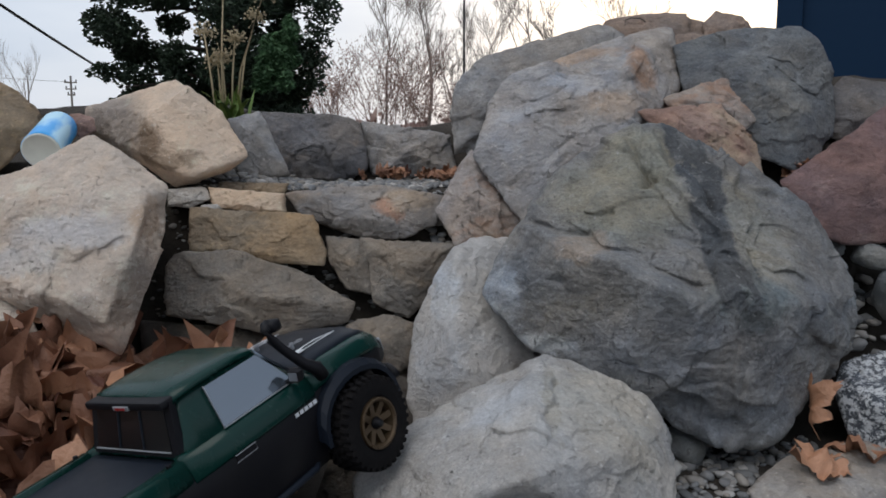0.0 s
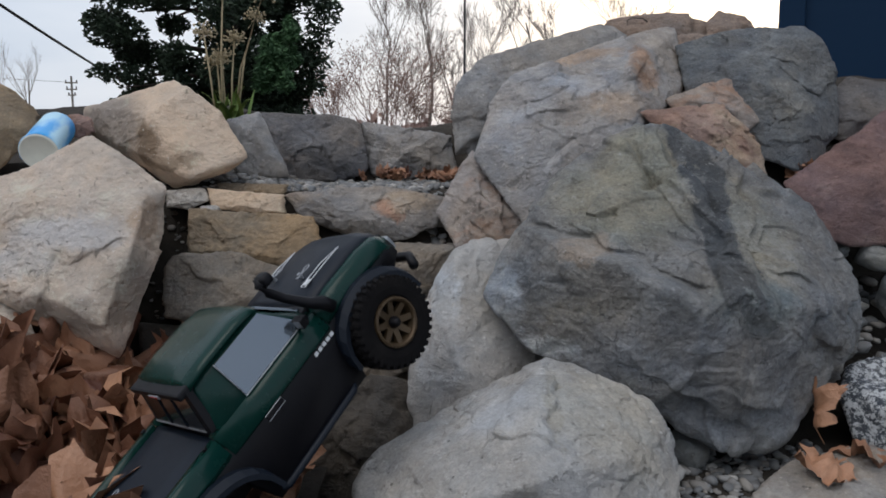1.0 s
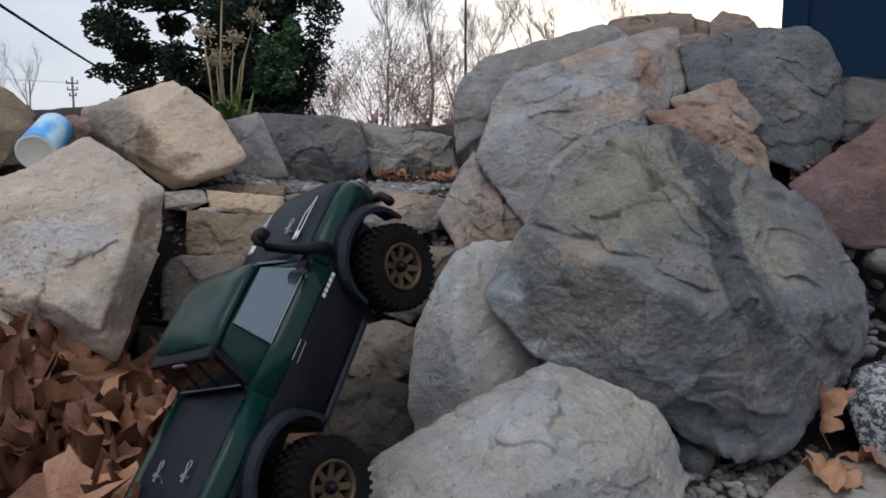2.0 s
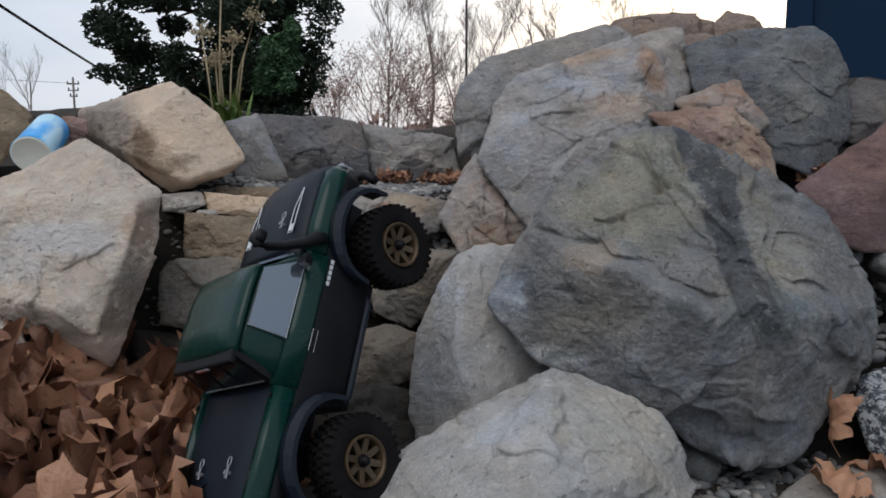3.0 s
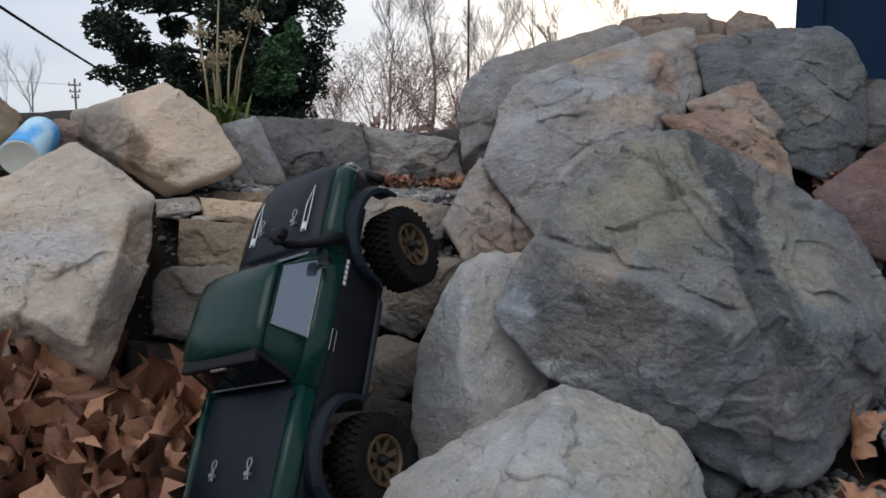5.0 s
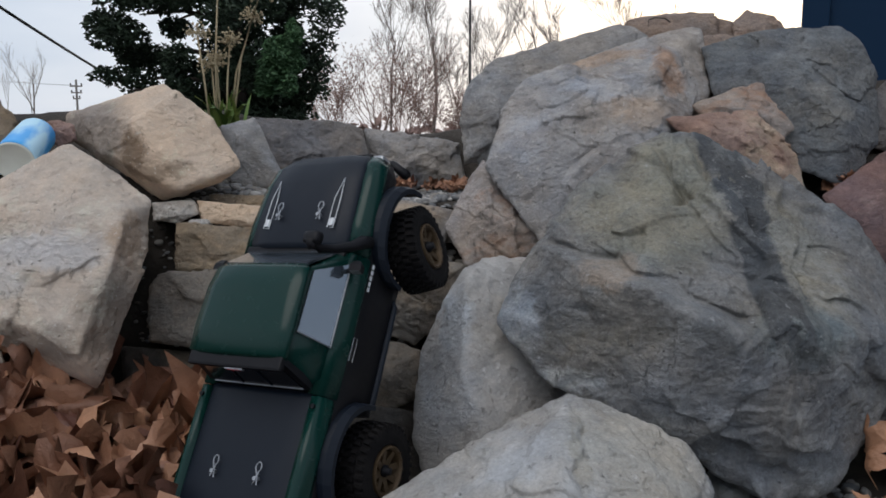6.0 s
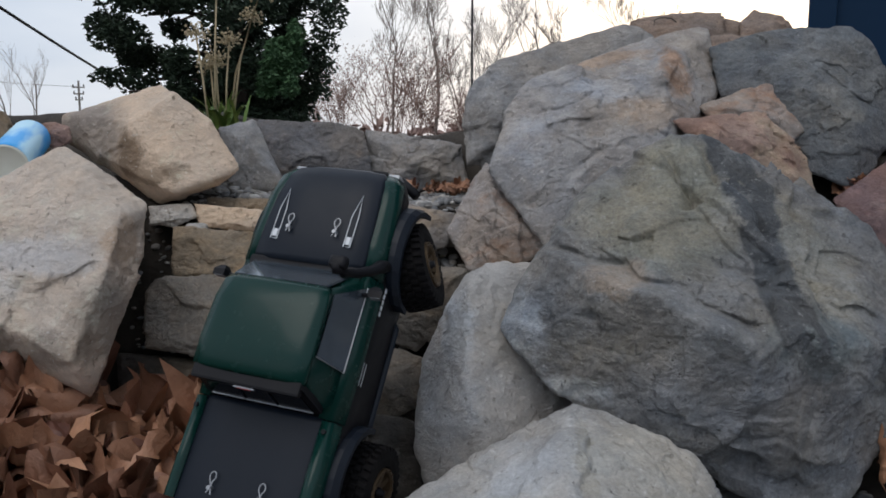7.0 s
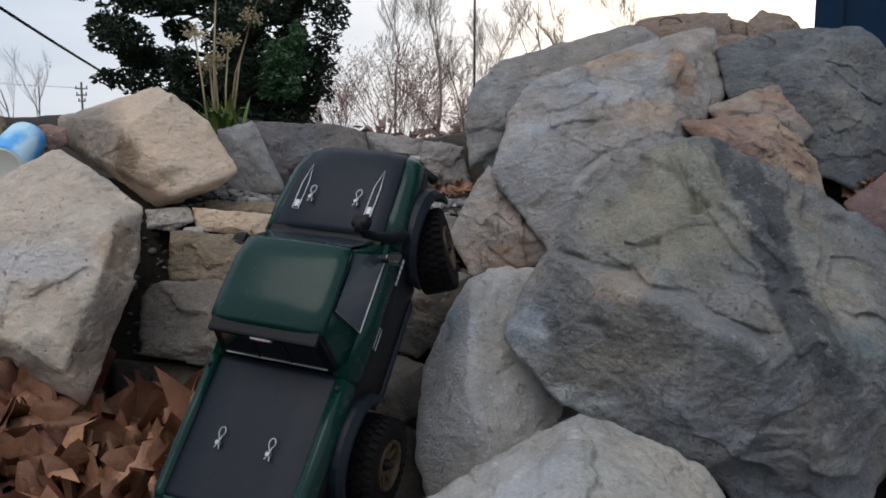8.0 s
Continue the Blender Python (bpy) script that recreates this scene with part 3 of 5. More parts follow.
rock("boulder", (0.712, 1.592, 0.626), [(146, -35, 0.114), (-19, 1, 0.124), (90, -27, 0.203), (82, -77, 0.142), (159, 78, 0.121), (142, -67, 0.128), (-20, 78, 0.121), (152, -19, 0.142), (-161, 86, 0.109), (162, 71, 0.133), (-24, 20, 0.121), (-74, 31, 0.101), (-16, -47, 0.167), (-114, 5, 0.171), (-26, 52, 0.125), (-100, 3, 0.164), (-99, 43, 0.113), (-92, 45, 0.102), (-116, 19, 0.160), (-57, 13, 0.122), (-70, 2, 0.157)],
     bluegrey, "rounded blue-grey boulder near the wall of the shed", seed=26, detail=7, broken=0.7)
rock("boulder", (0.550, 1.481, 0.570), [(156, 68, 0.043), (141, -73, 0.028), (-16, 30, 0.064), (90, -30, 0.074), (-3, 7, 0.078), (-103, 49, 0.046), (-62, 33, 0.054), (152, -42, 0.052), (-7, -53, 0.076), (-103, -15, 0.066), (-108, 14, 0.065), (-75, 7, 0.069)],
     tanred, "small wedge-shaped tan rock between boulders", seed=27, detail=5)
rock("boulder", (0.532, 1.408, 0.501), [(126, -73, 0.056), (156, -42, 0.055), (-12, 26, 0.066), (133, 80, 0.067), (154, -63, 0.051), (-17, 39, 0.059), (90, -32, 0.102), (-17, 13, 0.077), (-8, -71, 0.094), (-115, 10, 0.093), (-60, 39, 0.061), (-106, 1, 0.094), (-96, 53, 0.067), (-64, 28, 0.069), (-83, 10, 0.087)],
     rusty, "reddish-orange broken rock between boulders", seed=28, detail=6, broken=1.6)
rock("boulder", (0.997, 1.651, 0.571), [(125, -53, 0.060), (130, -77, 0.070), (-16, 28, 0.093), (-28, 1, 0.106), (129, 72, 0.074), (-31, 63, 0.056), (146, -6, 0.089), (-34, 81, 0.056), (90, -26, 0.149), (-75, 21, 0.080), (-95, -3, 0.112), (147, 36, 0.093), (-78, 41, 0.066), (-114, 26, 0.110), (-108, 38, 0.093)],
     darkgrey, "dark grey rock in front of the shed", seed=29, detail=6)
rock("boulder", (0.851, 1.424, 0.416), [(-29, 1, 0.125), (-13, 14, 0.161), (143, 46, 0.088), (124, -88, 0.102), (90, -30, 0.184), (-44, -84, 0.107), (-74, 24, 0.109), (149, -37, 0.106), (74, 85, 0.145), (-90, 42, 0.112), (153, -74, 0.107), (-113, 47, 0.118), (-88, 3, 0.148), (-114, 17, 0.168), (-98, 4, 0.162)],
     redrock, "dark red-brown boulder on the slope", seed=30, detail=6, broken=0.5)
rock("boulder", (0.769, 1.176, 0.063), [(-31, 1, 0.083), (-27, -34, 0.099), (155, -40, 0.064), (74, 68, 0.072), (-105, -73, 0.095), (-62, 23, 0.090), (42, 71, 0.076), (134, 24, 0.064), (153, -21, 0.061), (90, -36, 0.176), (173, -57, 0.076), (143, 7, 0.062), (109, 61, 0.067), (123, 50, 0.066), (-77, 58, 0.089), (-93, -8, 0.136), (-102, 65, 0.093), (-151, 14, 0.141), (-122, -11, 0.150), (-118, 64, 0.098), (-151, 41, 0.125)],
     granite, "black and white speckled granite boulder", seed=31, detail=6)
rock("boulder", (0.602, 0.987, -0.031), [(-144, -75, 0.077), (-90, -62, 0.075), (120, 36, 0.070), (-2, 16, 0.145), (-31, -3, 0.122), (88, -57, 0.170), (108, 54, 0.067), (44, 63, 0.091), (134, 28, 0.080), (-67, 45, 0.097), (150, -6, 0.121), (-90, 16, 0.129), (-70, 68, 0.084), (-116, 78, 0.081), (-143, 69, 0.096), (-132, 60, 0.113)],
     leafy_rock, "tan rock half covered by dry leaves", seed=32, detail=6)
rock("boulder", (-0.913, 1.525, 0.535), [(-151, 2, 0.097), (-173, -36, 0.115), (34, -46, 0.057), (66, 81, 0.084), (-106, 19, 0.084), (-157, 81, 0.088), (62, -84, 0.093), (36, 19, 0.071), (90, -25, 0.158), (32, 41, 0.071), (33, 59, 0.075), (-93, 39, 0.083), (33, -8, 0.071), (-89, -1, 0.119), (-60, -6, 0.136), (-67, 42, 0.095), (-76, 43, 0.089), (-57, 22, 0.123)],
     brown, "rounded brown boulder at the top of the bank", seed=33, detail=6)
rock("boulder", (-0.767, 1.214, 0.176), [(-158, -46, 0.071), (-149, 1, 0.069), (56, 50, 0.047), (-42, -78, 0.061), (70, 67, 0.058), (32, -25, 0.056), (43, 37, 0.041), (-112, 28, 0.077), (15, -55, 0.061), (36, 12, 0.048), (91, -40, 0.162), (-83, 62, 0.077), (-83, 0, 0.116), (-37, 61, 0.080), (-33, 47, 0.098), (-63, 7, 0.130)],
     cream, "pale rock half buried in dry leaves", seed=34, detail=6)
rock("boulder", (-0.729, 1.494, 0.533), [(40, -37, 0.022), (90, 82, 0.022), (-169, -39, 0.025), (35, -65, 0.022), (-163, -64, 0.022), (-159, 69, 0.022), (29, 5, 0.026), (31, 66, 0.022), (-157, 1, 0.026), (90, -30, 0.052), (-114, 21, 0.027), (-103, 47, 0.024), (-73, 53, 0.027), (-104, -4, 0.033), (-75, -7, 0.042), (-55, 32, 0.037)],
     rusty, "small red-brown stone behind the cup", seed=35, detail=5)
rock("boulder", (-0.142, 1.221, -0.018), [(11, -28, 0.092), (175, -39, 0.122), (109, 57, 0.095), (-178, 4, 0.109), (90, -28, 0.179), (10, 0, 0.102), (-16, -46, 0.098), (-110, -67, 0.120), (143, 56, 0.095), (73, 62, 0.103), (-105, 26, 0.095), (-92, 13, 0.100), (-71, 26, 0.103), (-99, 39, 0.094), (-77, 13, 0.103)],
     shaded_brown, "brown stone below the slab, shade in its colour", seed=36, detail=6)
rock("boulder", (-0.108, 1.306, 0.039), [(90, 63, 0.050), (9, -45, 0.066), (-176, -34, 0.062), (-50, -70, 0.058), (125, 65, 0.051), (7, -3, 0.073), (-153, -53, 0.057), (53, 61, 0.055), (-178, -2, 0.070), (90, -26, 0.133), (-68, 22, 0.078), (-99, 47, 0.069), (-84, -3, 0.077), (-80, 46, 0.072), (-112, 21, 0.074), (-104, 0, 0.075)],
     shaded_brown, "dark brown stone below the slab", seed=37, detail=5)
rock("boulder", (-0.432, 1.291, 0.028), [(34, -69, 0.089), (-85, -73, 0.079), (93, 61, 0.069), (74, 65, 0.070), (90, -32, 0.158), (134, 66, 0.085), (22, -1, 0.180), (-161, -16, 0.141), (-101, 24, 0.098), (-89, 1, 0.111), (-85, 53, 0.094), (-75, 31, 0.122), (-97, 46, 0.092)],
     brown, "low brown footing stone of the stack", seed=38, detail=5)
rock("boulder", (0.554, 1.653, 0.655), [(11, -29, 0.088), (145, -34, 0.065), (-16, 10, 0.080), (148, 71, 0.073), (18, -76, 0.084), (157, -11, 0.071), (90, -20, 0.130), (146, -61, 0.073), (-90, 89, 0.077), (163, 58, 0.073), (-74, 18, 0.069), (-87, 4, 0.078), (-105, 16, 0.077), (-90, 32, 0.066), (-97, 5, 0.081)],
     topbrown, "brown rock filling the gap behind the boulders", seed=39, detail=5)

# ---- the radio-controlled pickup ----
def paint(name, colour, rough, coat=0.0, dust=0.25, metal=0.0, gloss=0.5):
    """Painted or moulded plastic with fine dust and faint scuffs."""
    m, n, l, b = mat(name, rough, metal)
    co = coords(n, l)
    d = ramp(n, l, spot(n, l, co, "noise", 28, 6, 0.7), 0.45, 0.8)
    k = n.new("ShaderNodeMath")
    k.operation, k.inputs[1].default_value = "MULTIPLY", dust
    l.new(d, k.inputs[0])
    l.new(mix(n, l, k.outputs[0], colour, (0.16, 0.14, 0.12)), b.inputs["Base Color"])
    r = n.new("ShaderNodeMapRange")
    r.inputs["To Min"].default_value, r.inputs["To Max"].default_value = rough, min(1, rough + 0.12)
    l.new(spot(n, l, co, "noise", 70, 4), r.inputs["Value"])
    l.new(r.outputs[0], b.inputs["Roughness"])
    b.inputs["Specular IOR Level"].default_value = gloss
    b.inputs["Coat Weight"].default_value, b.inputs["Coat Roughness"].default_value = coat, 0.03
    return m


green = paint("green_paint", (0.0025, 0.026, 0.021), 0.2, 0.08, 0.02, 0.0, 0.2)
black = paint("black_plastic", (0.005, 0.005, 0.007), 0.45, 0.0, 0.03, 0.0, 0.2)
slate = paint("matt_slate", (0.006, 0.0095, 0.0165), 0.4, 0.0, 0.015, 0.0, 0.22)
rubber = paint("rubber", (0.006, 0.0055, 0.006), 0.85, 0.0, 0.06, 0.0, 0.15)
bronze = paint("bronze_wheel", (0.08, 0.052, 0.027), 0.45, 0.0, 0.2, 0.5)
chrome = paint("bright_trim", (0.35, 0.36, 0.38), 0.35, 0.0, 0.1, 0.7)
white_ink = paint("white_decal", (0.62, 0.64, 0.66), 0.5, 0.0, 0.2)
red_lamp = paint("red_lamp", (0.25, 0.02, 0.02), 0.2, 0.5, 0.05)
pane_glass = paint("tinted_pane", (0.12, 0.15, 0.185), 0.06, 1.0, 0.03, 0.65)
dark_glass = paint("smoked_pane", (0.006, 0.006, 0.007), 0.12, 0.3, 0.05)
pane_glass.node_tree.nodes["Principled BSDF"].inputs["IOR"].default_value = 1.9


def loft(rings, cap=True, closed=True):
    """A skin over rings of points, ring after ring."""
    bm = bmesh.new()
    vs = [[bm.verts.new(p) for p in ring] for ring in rings]
    k = len(rings[0])
    for a, b in zip(vs, vs[1:]):
        for i in range(k if closed else k - 1):
            bm.faces.new((a[i], a[(i + 1) % k], b[(i + 1) % k], b[i]))
    if cap and closed:
        bm.faces.new(vs[0][::-1])
        bm.faces.new(vs[-1])
    bmesh.ops.recalc_face_normals(bm, faces=bm.faces)
    return bm


def mirrored(half):
    """A closed ring from its right half, top to bottom."""
    return half + [(-x, y, z) for x, y, z in reversed(half)]


def block(x0, x1, y0, y1, z0, z1, soft=0.003, segments=2):
    bm = bmesh.new()
    bmesh.ops.create_cube(bm, size=1)
    bmesh.ops.scale(bm, vec=(x1 - x0, y1 - y0, z1 - z0), verts=bm.verts)
    bmesh.ops.translate(bm, vec=((x0 + x1) / 2, (y0 + y1) / 2, (z0 + z1) / 2), verts=bm.verts)
    if soft:
        bmesh.ops.bevel(bm, geom=bm.edges[:], offset=soft, segments=segments, profile=0.6, affect="EDGES")
    return bm


def tube(path, radius, sides=8, bm=None):
    """A round bar along a path; radius: one number or one for each point."""
    bm = bm or bmesh.new()
    radii = radius if isinstance(radius, (list, tuple)) else [radius] * len(path)
    rings = []
    for i, p in enumerate(path):
        p = Vector(p)
        d = (Vector(path[min(i + 1, len(path) - 1)]) - Vector(path[max(i - 1, 0)])).normalized()
        a = d.orthogonal().normalized() if abs(d.z) > 0.95 else d.cross(Vector((0, 0, 1))).normalized()
        b = d.cross(a)
        rings.append([bm.verts.new(p + (a * math.cos(2 * math.pi * j / sides) + b * math.sin(2 * math.pi * j / sides)) * radii[i]) for j in range(sides)])
    for r0, r1 in zip(rings, rings[1:]):
        for j in range(sides):
            bm.faces.new((r0[j], r0[(j + 1) % sides], r1[(j + 1) % sides], r1[j]))
    if sides > 2:
        bm.faces.new(rings[0][::-1])
        bm.faces.new(rings[-1])
    return bm


def panel(corners, depth):
    """A plate with the given outer corners and a thickness inwards along its normal."""
    c = [Vector(p) for p in corners]
    nrm = (c[1] - c[0]).cross(c[2] - c[1]).normalized() * depth
    return loft([[tuple(p - nrm) for p in c], [tuple(p) for p in c]])


def lathe(profile, sides=40):
    """Turns (x, radius) pairs round the x axis."""
    bm = bmesh.new()
    rings = [[bm.verts.new((x, r * math.cos(2 * math.pi * j / sides), r * math.sin(2 * math.pi * j / sides))) for j in range(sides)] for x, r in profile]
    for a, b in zip(rings, rings[1:]):
        for j in range(sides):
            bm.faces.new((a[j], a[(j + 1) % sides], b[(j + 1) % sides], b[j]))
    bmesh.ops.recalc_face_normals(bm, faces=bm.faces)
    return bm


TYRE_R, TYRE_W = 0.058, 0.044


def tyre_mesh():
    """A fat balloon tyre, moulded in one piece, with rows of blocky lugs on tread and shoulders."""
    w, r = TYRE_W / 2, TYRE_R - 0.004
    rows = [(-0.5, 0.028, 0), (-0.8, 0.029, 0), (-1.0, 0.034, 0), (-1.05, 0.043, 0), (-1.03, r - 0.008, 0), (-1.02, r - 0.006, 1), (-0.98, r - 0.001, 1), (-0.56, r, 1), (-0.54, r, 0), (-0.44, r, 0), (-0.42, r, 2), (-0.05, r, 2), (-0.03, r, 0),
            (0.03, r, 0), (0.05, r, 1), (0.42, r, 1), (0.44, r, 0), (0.54, r, 0), (0.56, r, 2), (0.98, r - 0.001, 2), (1.02, r - 0.006, 2), (1.03, r - 0.008, 0), (1.05, 0.043, 0), (1.0, 0.034, 0), (0.8, 0.029, 0), (0.5, 0.028, 0)]
    count = 34
    steps = [(i + f) / count for i in range(count) for f in (0.0, 0.05, 0.5, 0.55)]
    bm = bmesh.new()
    rings = []
    for x, rr, kind in rows:
        ring = []
        for j, f in enumerate(steps):
            on = kind and ((j % 4 in (1, 2)) == (kind == 1))
            a, high = 2 * math.pi * f + 0.06 * abs(x), rr + (0.0042 if on else 0.0)
            ring.append(bm.verts.new((x * w, high * math.cos(a), high * math.sin(a))))
        rings.append(ring)
    k = len(steps)
    for p, q in zip(rings, rings[1:] + rings[:1]):
        for j in range(k):
            bm.faces.new((p[j], p[(j + 1) % k], q[(j + 1) % k], q[j]))
    bmesh.ops.recalc_face_normals(bm, faces=bm.faces)
    return bm


def rim_mesh():
    """A six-spoke beadlock rim, outer side towards +x."""
    w = TYRE_W / 2
    bm = lathe([(w * 0.55, 0.0245), (w * 1.0, 0.0265), (w * 1.1, 0.0285), (w * 1.08, 0.031), (w * 0.8, 0.0315), (-w * 0.8, 0.03), (-w * 0.8, 0.026), (w * 0.55, 0.0245)], 40)
    for i in range(8):
        a = 2 * math.pi * i / 8
        c, s = math.cos(a), math.sin(a)
        vs = []
        for x in (w * 0.62, w * 0.9):
            for rr, hw in ((0.006, 0.0045), (0.026, 0.0035)):
                for sg in (-1, 1):
                    vs.append(bm.verts.new((x - (0.004 if rr < 0.01 else 0), rr * c - sg * hw * s, rr * s + sg * hw * c)))
        for f in ((0, 1, 3, 2), (4, 6, 7, 5), (0, 2, 6, 4), (1, 5, 7, 3), (2, 3, 7, 6), (0, 4, 5, 1)):
            bm.faces.new([vs[k] for k in f])
    for i in range(16):
        a = 2 * math.pi * (i + 0.5) / 16
        tube([(w * 1.05, 0.0293 * math.cos(a), 0.0293 * math.sin(a)), (w * 1.16, 0.0293 * math.cos(a), 0.0293 * math.sin(a))], 0.0011, 6, bm)
    bmesh.ops.recalc_face_normals(bm, faces=bm.faces)
    return bm


def build_wheel(truck, right, name="wheel"):
    wheel = new(name, mesh_of("hub", lathe([(TYRE_W * 0.2, 0.0), (TYRE_W * 0.2, 0.0075), (TYRE_W * 0.44, 0.0075), (TYRE_W * 0.5, 0.0045), (TYRE_W * 0.58, 0.0045), (TYRE_W * 0.58, 0.0)], 12), black))
    wheel.parent = truck
    t = part("tyre", tyre_mesh(), rubber, wheel, "chunky black off-road tyre")
    r = part("rim", rim_mesh(), bronze, wheel, "bronze beadlock rim")
    d = part("rim_well", lathe([(-TYRE_W * 0.1, 0.0), (-TYRE_W * 0.1, 0.0265), (TYRE_W * 0.1, 0.0265)], 24), black, wheel, "dark inside of the rim")
    if not right:
        for o in (t, r, d):
            o.rotation_euler = (0, 0, math.pi)
    return wheel


def flare_mesh(side, y, z, length, height):
    """A moulded wheel arch, wide and flat-topped, standing off the body."""
    rings = []
    for i in range(13):
        a = math.pi * (0.02 + 0.96 * i / 12)
        c, s = math.cos(a), math.sin(a)
        yy, zz = y + length * c, z + height * (s ** 0.75)
        yi, zi = y + (length - 0.006) * c, z + (height - 0.006) * (s ** 0.75)
        x0, x1 = side * 0.084, side * 0.110
        rings.append([(x0, yy, zz + 0.004), (side * 0.104, yy, zz + 0.002), (x1, yy, zz - 0.006), (x1, yi, zi - 0.006), (side * 0.103, yi, zi), (x0, yi, zi)])
    return loft(rings)


def clip_mesh(x, y, z):
    """A bent-wire body clip on its post."""
    bm = tube([(x, y - 0.002, z), (x, y - 0.002, z + 0.009)], 0.0026, 10)
    loop = [(x + 0.004 * math.cos(a), y + 0.011 + 0.0055 * math.sin(a), z + 0.006) for a in [radians(-70 + 30 * i) for i in range(11)]]
    tube([(x - 0.003, y - 0.008, z + 0.006), (x + 0.001, y - 0.001, z + 0.006)] + loop + [(x + 0.0015, y, z + 0.007), (x + 0.004, y - 0.009, z + 0.007)], 0.0008, 6, bm)
    return bm


def build_truck():
    truck = thing("toy_pickup_truck", "green and black radio-controlled pickup climbing the rocks", "toy truck")
    # tub below the belt line, doors and bed sides
    def tub(y, z0, xb, xs, top=0.091):
        return mirrored([(xb, y, z0), (xs - 0.002, y, z0 + 0.014), (xs, y, 0.060), (xs, y, 0.078), (xs - 0.005, y, top)])
    part("body", loft([tub(-0.272, 0.05, 0.07, 0.088), tub(-0.265, 0.045, 0.075, 0.094), tub(-0.215, 0.045, 0.075, 0.096), tub(-0.2, 0.06, 0.075, 0.096), tub(-0.115, 0.06, 0.075, 0.096), tub(-0.1, 0.0, 0.094, 0.098), tub(0.07, 0.0, 0.094, 0.098), tub(0.085, 0.055, 0.072, 0.096), tub(0.18, 0.055, 0.07, 0.092), tub(0.205, 0.04, 0.07, 0.09), tub(0.224, 0.045, 0.064, 0.082, 0.084)]), black, truck, "black lower body", True)
    for s in (1, -1):
        # green belt along the doors and the top of the fender
        part("belt_panel", loft([[(s * a, y, b) for a, b in ((w, 0.0785), (w + 0.0015, 0.082), (w - 0.003, 0.097), (w - 0.008, 0.106), (w - 0.022, 0.107), (w - 0.022, 0.082))] for y, w in ((-0.098, 0.0975), (-0.02, 0.099), (0.05, 0.0985), (0.078, 0.097))]), green, truck, "green strip below the side window", True)
        part("fender", loft([[(s * a, y, b) for a, b in ((w, z - 0.024), (w + 0.001, z - 0.018), (w - 0.004, z - 0.004), (w - 0.014, z), (w - 0.03, z - 0.001), (w - 0.03, z - 0.024))] for y, w, z in ((0.080, 0.097, 0.107), (0.12, 0.096, 0.109), (0.18, 0.093, 0.106), (0.21, 0.088, 0.1), (0.226, 0.08, 0.088))]), green, truck, "green upper fender", True)
        part("bed_rail", loft([[(s * a, y, b) for a, b in ((w, 0.08), (w + 0.001, 0.086), (w - 0.002, 0.1), (w - 0.006, 0.1055), (w - 0.016, 0.1055), (w - 0.017, 0.085))] for y, w in ((-0.272, 0.090), (-0.262, 0.095), (-0.18, 0.096), (-0.100, 0.0965))]), green, truck, "green bed rail", True)
        part("slider", tube([(s * 0.085, -0.1, 0.008), (s * 0.096, -0.085, 0.004), (s * 0.0965, 0.045, 0.004), (s * 0.086, 0.06, 0.008)], 0.0045, 8), slate, truck, "black rock slider", True)
        for y, z, hw, hh in ((0.133, 0.016, 0.071, 0.072), (-0.158, 0.012, 0.071, 0.069)):
            part("fender_flare", flare_mesh(s, y, z, hw, hh), slate, truck, "matt slate wheel arch", False)
        part("door_handle", block(s * 0.0975 - 0.002, s * 0.0975 + 0.002, -0.048, -0.022, 0.072, 0.079, 0.001), black, truck)
        part("handle_trim", tube([(s * 0.1, -0.049, 0.079), (s * 0.1, -0.021, 0.079), (s * 0.1, -0.021, 0.0715), (s * 0.1, -0.049, 0.0715)], 0.0005, 5), chrome, truck, "bright outline of the door handle")
        # side glass in its frame
        part("side_window", panel([(s * 0.0905, -0.042, 0.109), (s * 0.0905, 0.062, 0.109), (s * 0.0755, 0.036, 0.153), (s * 0.0755, -0.038, 0.153)][::s], 0.003), pane_glass, truck, "glossy dark side window")
        part("window_trim", tube([(s * 0.0755, -0.039, 0.154), (s * 0.0912, -0.043, 0.108), (s * 0.0912, 0.063, 0.108)], 0.0009, 6), chrome, truck, "bright window trim")
        # mirror on its arm
        mirror = part("mirror", loft([[(s * (0.099 + a), 0.052 + d, 0.112 + b) for a, b in ((0, 0), (0.016, 0.0), (0.019, 0.012), (0.002, 0.013))] for d in (-0.004, 0.004)] + [[(s * (0.103 + a), 0.062, 0.115 + b) for a, b in ((0, 0), (0.008, 0.0), (0.009, 0.006), (0.001, 0.006))]]), black, truck, "black door mirror")
        part("mirror_glass", panel([(s * 0.101, 0.0475, 0.1135), (s * 0.114, 0.0475, 0.1135), (s * 0.116, 0.0475, 0.1235), (s * 0.1025, 0.0475, 0.1235)][::s], 0.0008), chrome, mirror, "bright mirror glass")
        part("mirror_arm", tube([(s * 0.09, 0.053, 0.11), (s * 0.102, 0.053, 0.114)], 0.003, 8), black, truck)
        # lettering on the door stands as bars
        for i in range(5):
            part("lettering_bar", block(s * 0.0995 - 0.0004, s * 0.0995 + 0.0004, 0.040 + 0.0075 * i, 0.0455 + 0.0075 * i, 0.072, 0.0765, 0), white_ink, truck, "white bar of unreadable lettering")
    # cab
    def house(y, xb, xt, z1):
        return mirrored([(xt - 0.012, y, z1), (xt - 0.004, y, z1 - 0.003), (xt, y, z1 - 0.009), (xb, y, 0.105), (xb - 0.004, y, 0.099)])
